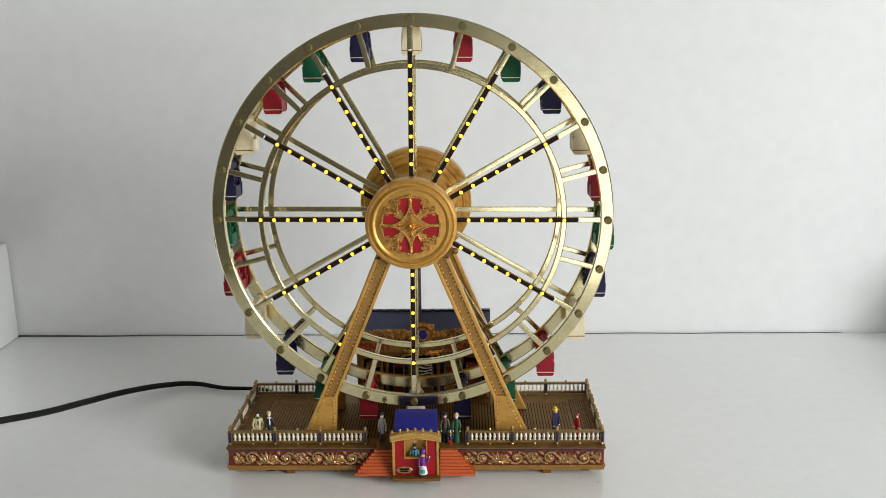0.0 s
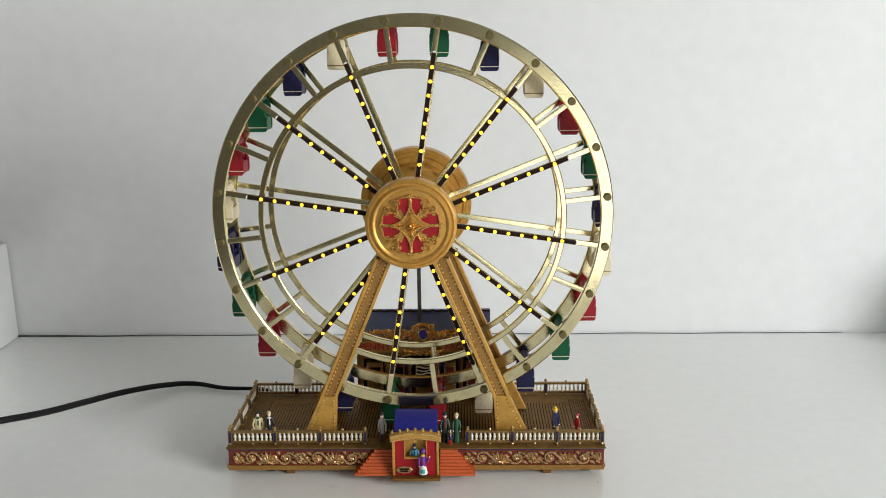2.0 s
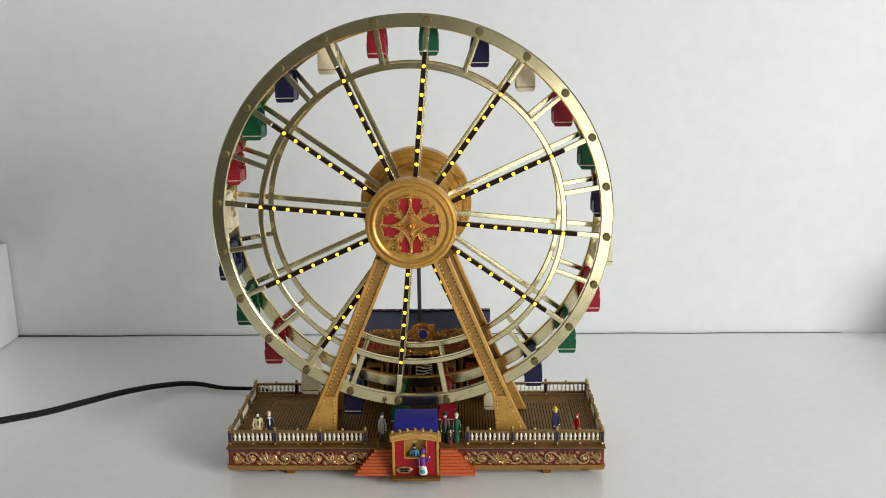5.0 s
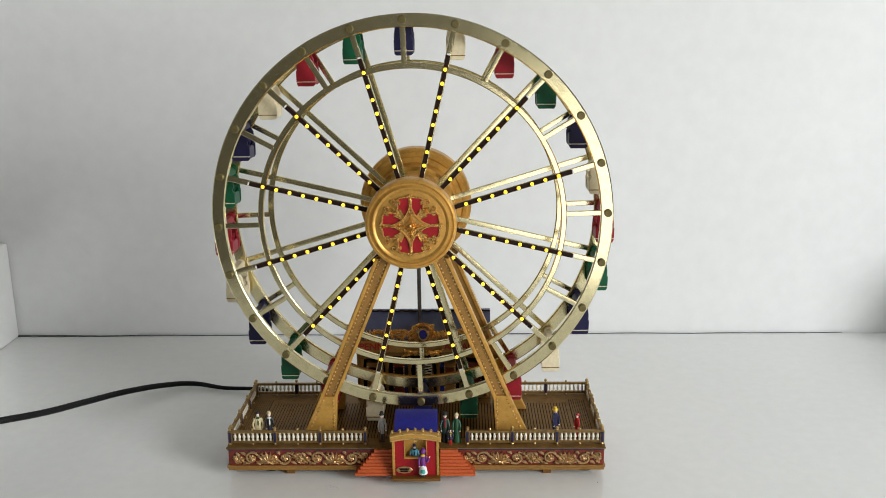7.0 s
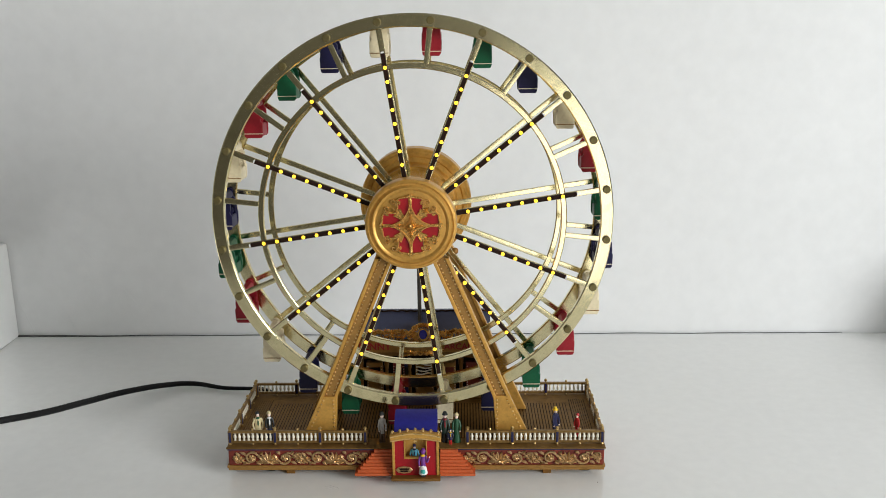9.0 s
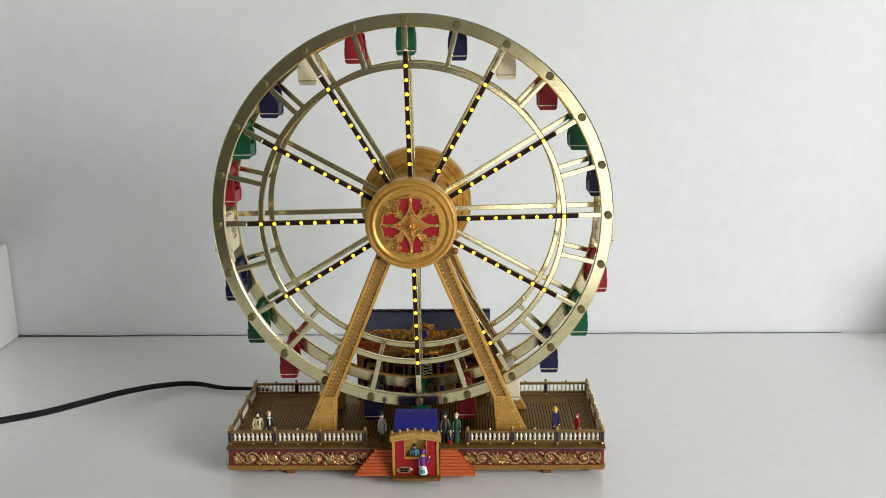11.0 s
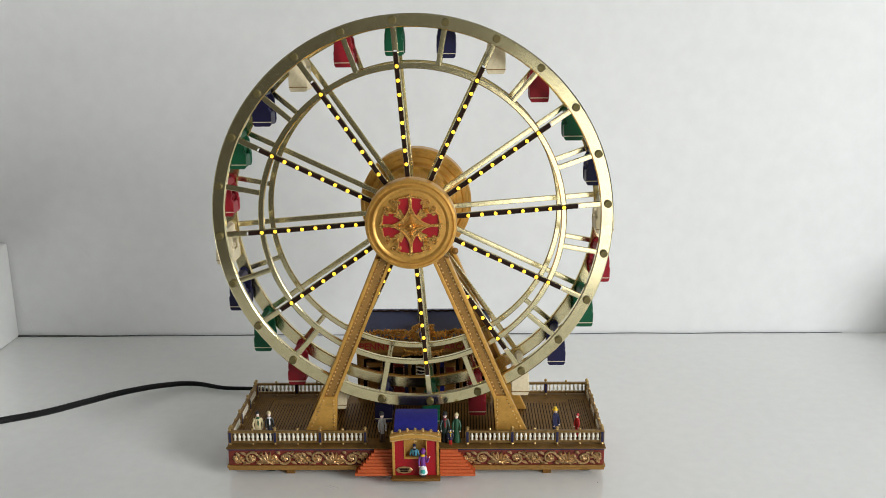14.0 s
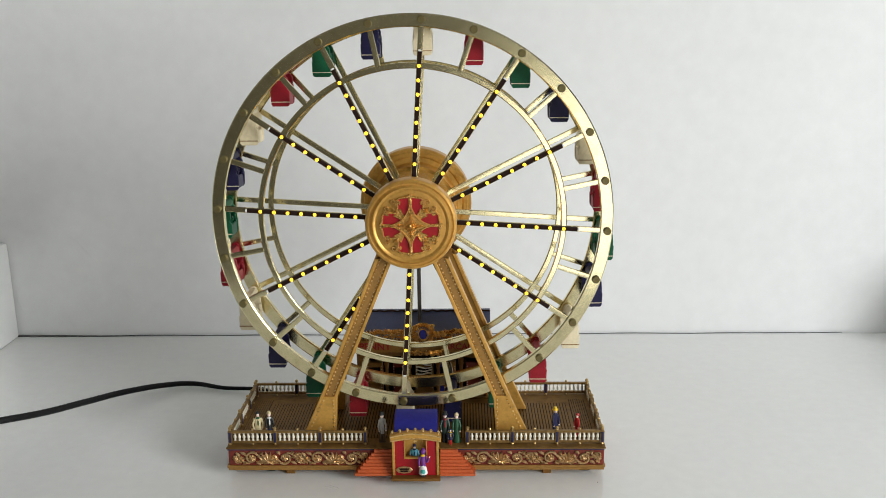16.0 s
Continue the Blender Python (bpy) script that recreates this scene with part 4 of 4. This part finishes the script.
# ---------------------------------------------------------------- figurines
def figurine(x, y, z, h, label, hat, coat, skirt, brim=0.0, shape="coat", turn=0.0, arm=None, wide=1.0, scarf="", apron="", raised=False, back=False):
    """One plain little painted body: hem, coat, head and hat turned as one."""
    mats = [PAINT[skirt], PAINT[coat], SKIN, PAINT[hat], PAINT[arm or coat], PAINT[scarf or coat], PAINT[apron or skirt], PAINT["black"]]
    b = bmesh.new()
    u = h / 0.027
    if shape == "coat":
        for s in (-1, 1):
            lathe(b, [(0.0011 * u, 0.0), (0.0013 * u, 0.0006 * u), (0.0012 * u, 0.004 * u), (0.0014 * u, 0.011 * u)], 8, at=(s * 0.0013 * u, 0, 0), mi=0)
            ball(b, (s * 0.0013 * u, -0.0006 * u, 0.0007 * u), 0.0012 * u, 0, 6, (0.8, 1.4, 0.55))
        lathe(b, [(0.0029 * u * wide, 0.0080 * u), (0.0031 * u * wide, 0.0095 * u), (0.0024 * u * wide, 0.0140 * u), (0.0029 * u * wide, 0.0188 * u), (0.0023 * u, 0.0208 * u), (0.0009 * u, 0.0220 * u)], 12, mi=1, squash=0.72)
    else:
        hem = 0.0034 * u if back else 0.0
        for s in (-1, 1) if back else ():
            lathe(b, [(0.0008 * u, 0.0), (0.0010 * u, 0.0008 * u), (0.0007 * u, 0.0050 * u)], 8, at=(s * 0.0009 * u, 0, 0), mi=7)
        lathe(b, [(0.0040 * u * wide, hem), (0.0042 * u * wide, hem + 0.0012 * u), (0.0034 * u * wide, hem * 0.7 + 0.006 * u), (0.0021 * u * wide, 0.0118 * u)], 14, mi=0, squash=0.85)
        lathe(b, [(0.0028 * u * wide, 0.0098 * u), (0.0020 * u, 0.0128 * u), (0.0027 * u * wide, 0.0180 * u), (0.0021 * u, 0.0205 * u), (0.0009 * u, 0.0220 * u)], 12, mi=1, squash=0.78)
        if apron:
            ball(b, (0, -0.0017 * u, hem * 0.8 + 0.0035 * u), 0.0025 * u, 6, 8, (1.0, 0.9, 1.0))
    if scarf:
        ball(b, (0, -0.0009 * u, 0.0206 * u), 0.0018 * u, 5, 8, (1.1, 0.9, 0.6))
        if not back:
            ball(b, (0, -0.0017 * u * wide, 0.0165 * u), 0.0010 * u, 5, 8, (0.8, 0.7, 3.4))
    for s in (-1, 1):
        up = raised and s > 0
        e = Vector((s * 0.0040 * u * wide, -0.0010 * u, 0.0148 * u))
        w = Vector((s * 0.0056 * u, -0.0020 * u, 0.0196 * u)) if up else Vector((s * 0.0034 * u * wide, -0.0016 * u, 0.0108 * u))
        rod(b, (s * 0.0026 * u * wide, 0, 0.0200 * u), e, 0.0010 * u, 7, 0.0009 * u, 4)
        rod(b, e, w, 0.0009 * u, 7, 0.0006 * u, 4)
        ball(b, e, 0.0009 * u, 4, 6)
        ball(b, w, 0.0008 * u, 2, 6)
    ball(b, (0, -0.0001, 0.0234 * u), 0.0017 * u, 2, 10, (0.9, 1, 1.15))
    if brim:
        lathe(b, [(brim * u, 0.0244 * u), (brim * u, 0.0248 * u), (0.0017 * u, 0.0252 * u), (0.0016 * u, 0.0266 * u), (0.0012 * u, 0.0270 * u)], 12, at=(0, 0.0002 * u, 0), mi=3)
    else:
        ball(b, (0, 0.0006 * u, 0.0246 * u), 0.0020 * u, 3, 10, (1, 1, 1.1))
    ball(b, (0, 0.0009 * u, 0.0236 * u), 0.0016 * u, 3, 8)
    if back:
        ball(b, (0, -0.0006 * u, 0.0242 * u), 0.0021 * u, 3, 10, (1, 1, 1.15))
        lathe(b, [(0.0027 * u, 0.0240 * u), (0.0026 * u, 0.0245 * u), (0.0016 * u, 0.0252 * u)], 12, mi=3)
    ob = part("figurine", b, mats)
    ob.matrix_basis = pose(x, y, z, 0, 0, turn)
    return tagged(ob, label, "figurine", "painted figurines")


ZF = 0.0264
figurine(-0.1318, -0.0085, ZF, 0.0245, "tiny painted figurine in a cream coat beside the railing", "black", "cream", "black", wide=1.15, scarf="green", turn=15)
figurine(-0.1222, -0.0085, ZF, 0.0248, "tiny painted figurine in black jacket and navy skirt", "cream", "black", "navy", shape="skirt", turn=20, scarf="white", wide=0.9)
figurine(-0.0275, -0.0150, 0.0258, 0.0272, "tiny painted figurine in a long grey coat", "black", "grey", "brown", brim=0.0022, wide=0.8, turn=20)
figurine(0.0245, -0.0150, 0.0258, 0.0272, "tiny painted figurine in dark coat, red scarf and black hat", "black", "dkgreen", "black", brim=0.0024, scarf="wine", wide=0.9)
figurine(0.0340, -0.0145, 0.0258, 0.0260, "tiny painted figurine in a long green cloak", "cream", "green", "green", shape="skirt", wide=0.85)
figurine(0.0290, -0.0190, 0.0258, 0.0140, "small child figurine in a navy coat with red legs", "navy", "navy", "red", wide=1.1, scarf="yellow")
figurine(0.1160, -0.0060, ZF, 0.0265, "tiny painted figurine in a navy coat with a yellow hat", "yellow", "navy", "navy", brim=0.0026, wide=0.8, turn=35)
figurine(0.1343, -0.0050, ZF, 0.0205, "small red painted child figurine", "red", "red", "red", shape="skirt", wide=0.75, turn=-40)
figurine(0.0072, -0.0422, 0.0082, 0.0255, "painted figurine in purple jacket and white skirt before the booth", "purple", "purple", "white", shape="skirt", wide=0.9, scarf="yellow", apron="teal", raised=True, back=True)
figurine(-0.0012 + BX, -0.0346, 0.0150, 0.0185, "small clerk figurine in blue behind the counter", "navy", "skyblue", "navy", wide=1.3, scarf="navy", brim=0.0022)

# ---------------------------------------------------------------- power cable
cu = bpy.data.curves.new("power_cable", "CURVE")
cu.dimensions, cu.bevel_depth, cu.bevel_resolution, cu.resolution_u = "3D", 0.0025, 3, 8
sp = cu.splines.new("BEZIER")
path = [(-0.1300, 0.0870, 0.0120, 0.75), (-0.1589, 0.1448, 0.0060, 0.75), (-0.1746, 0.1514, 0.0045, 0.75), (-0.2016, 0.1555, 0.0035, 0.80), (-0.2393, 0.1666, 0.0040, 1.00), (-0.2606, 0.1602, 0.0055, 1.08), (-0.2916, 0.1335, 0.0100, 1.15), (-0.3180, 0.0875, 0.0180, 1.20), (-0.3370, 0.0466, 0.0260, 1.20), (-0.3589, 0.0090, 0.0350, 1.20), (-0.4089, -0.0360, 0.0420, 1.2), (-0.4889, -0.1010, 0.0300, 1.2), (-0.5989, -0.1610, 0.0028, 1.2)]
sp.bezier_points.add(len(path) - 1)
for bp, (x, y, z, r) in zip(sp.bezier_points, path):
    bp.co, bp.radius, bp.handle_left_type, bp.handle_right_type = (x, y, z), r, "AUTO", "AUTO"
cu.materials.append(RUBBER)
tagged(new("power_cable", cu), "black rubber power cable leading away from the platform", "cable")


# ---------------------------------------------------------------- what moves
def motions():
    start, speed = 0.67, 18.93          # degrees, and degrees a second, clockwise

    def turned(t):
        """The motor runs a little unevenly."""
        return start + speed * t + float(np.interp(t, (0, 4, 7.5, 9, 11.3, 13, 16), (-0.15, 0.18, 0.18, 0.30, 0.0, -0.22, 0.22)))

    walk(wheel, [(0.5 * i, pose(0, 0, HW, 0, turned(0.5 * i), 0)) for i in range(33)])
    for a0, g in gondolas:
        rows = []
        for i in range(41):
            t = 0.4 * i
            a = radians(a0 + turned(t))
            rows.append((t, pose(RB * math.sin(a), 0, HW + RB * math.cos(a))))
        walk(g, rows)


motions()
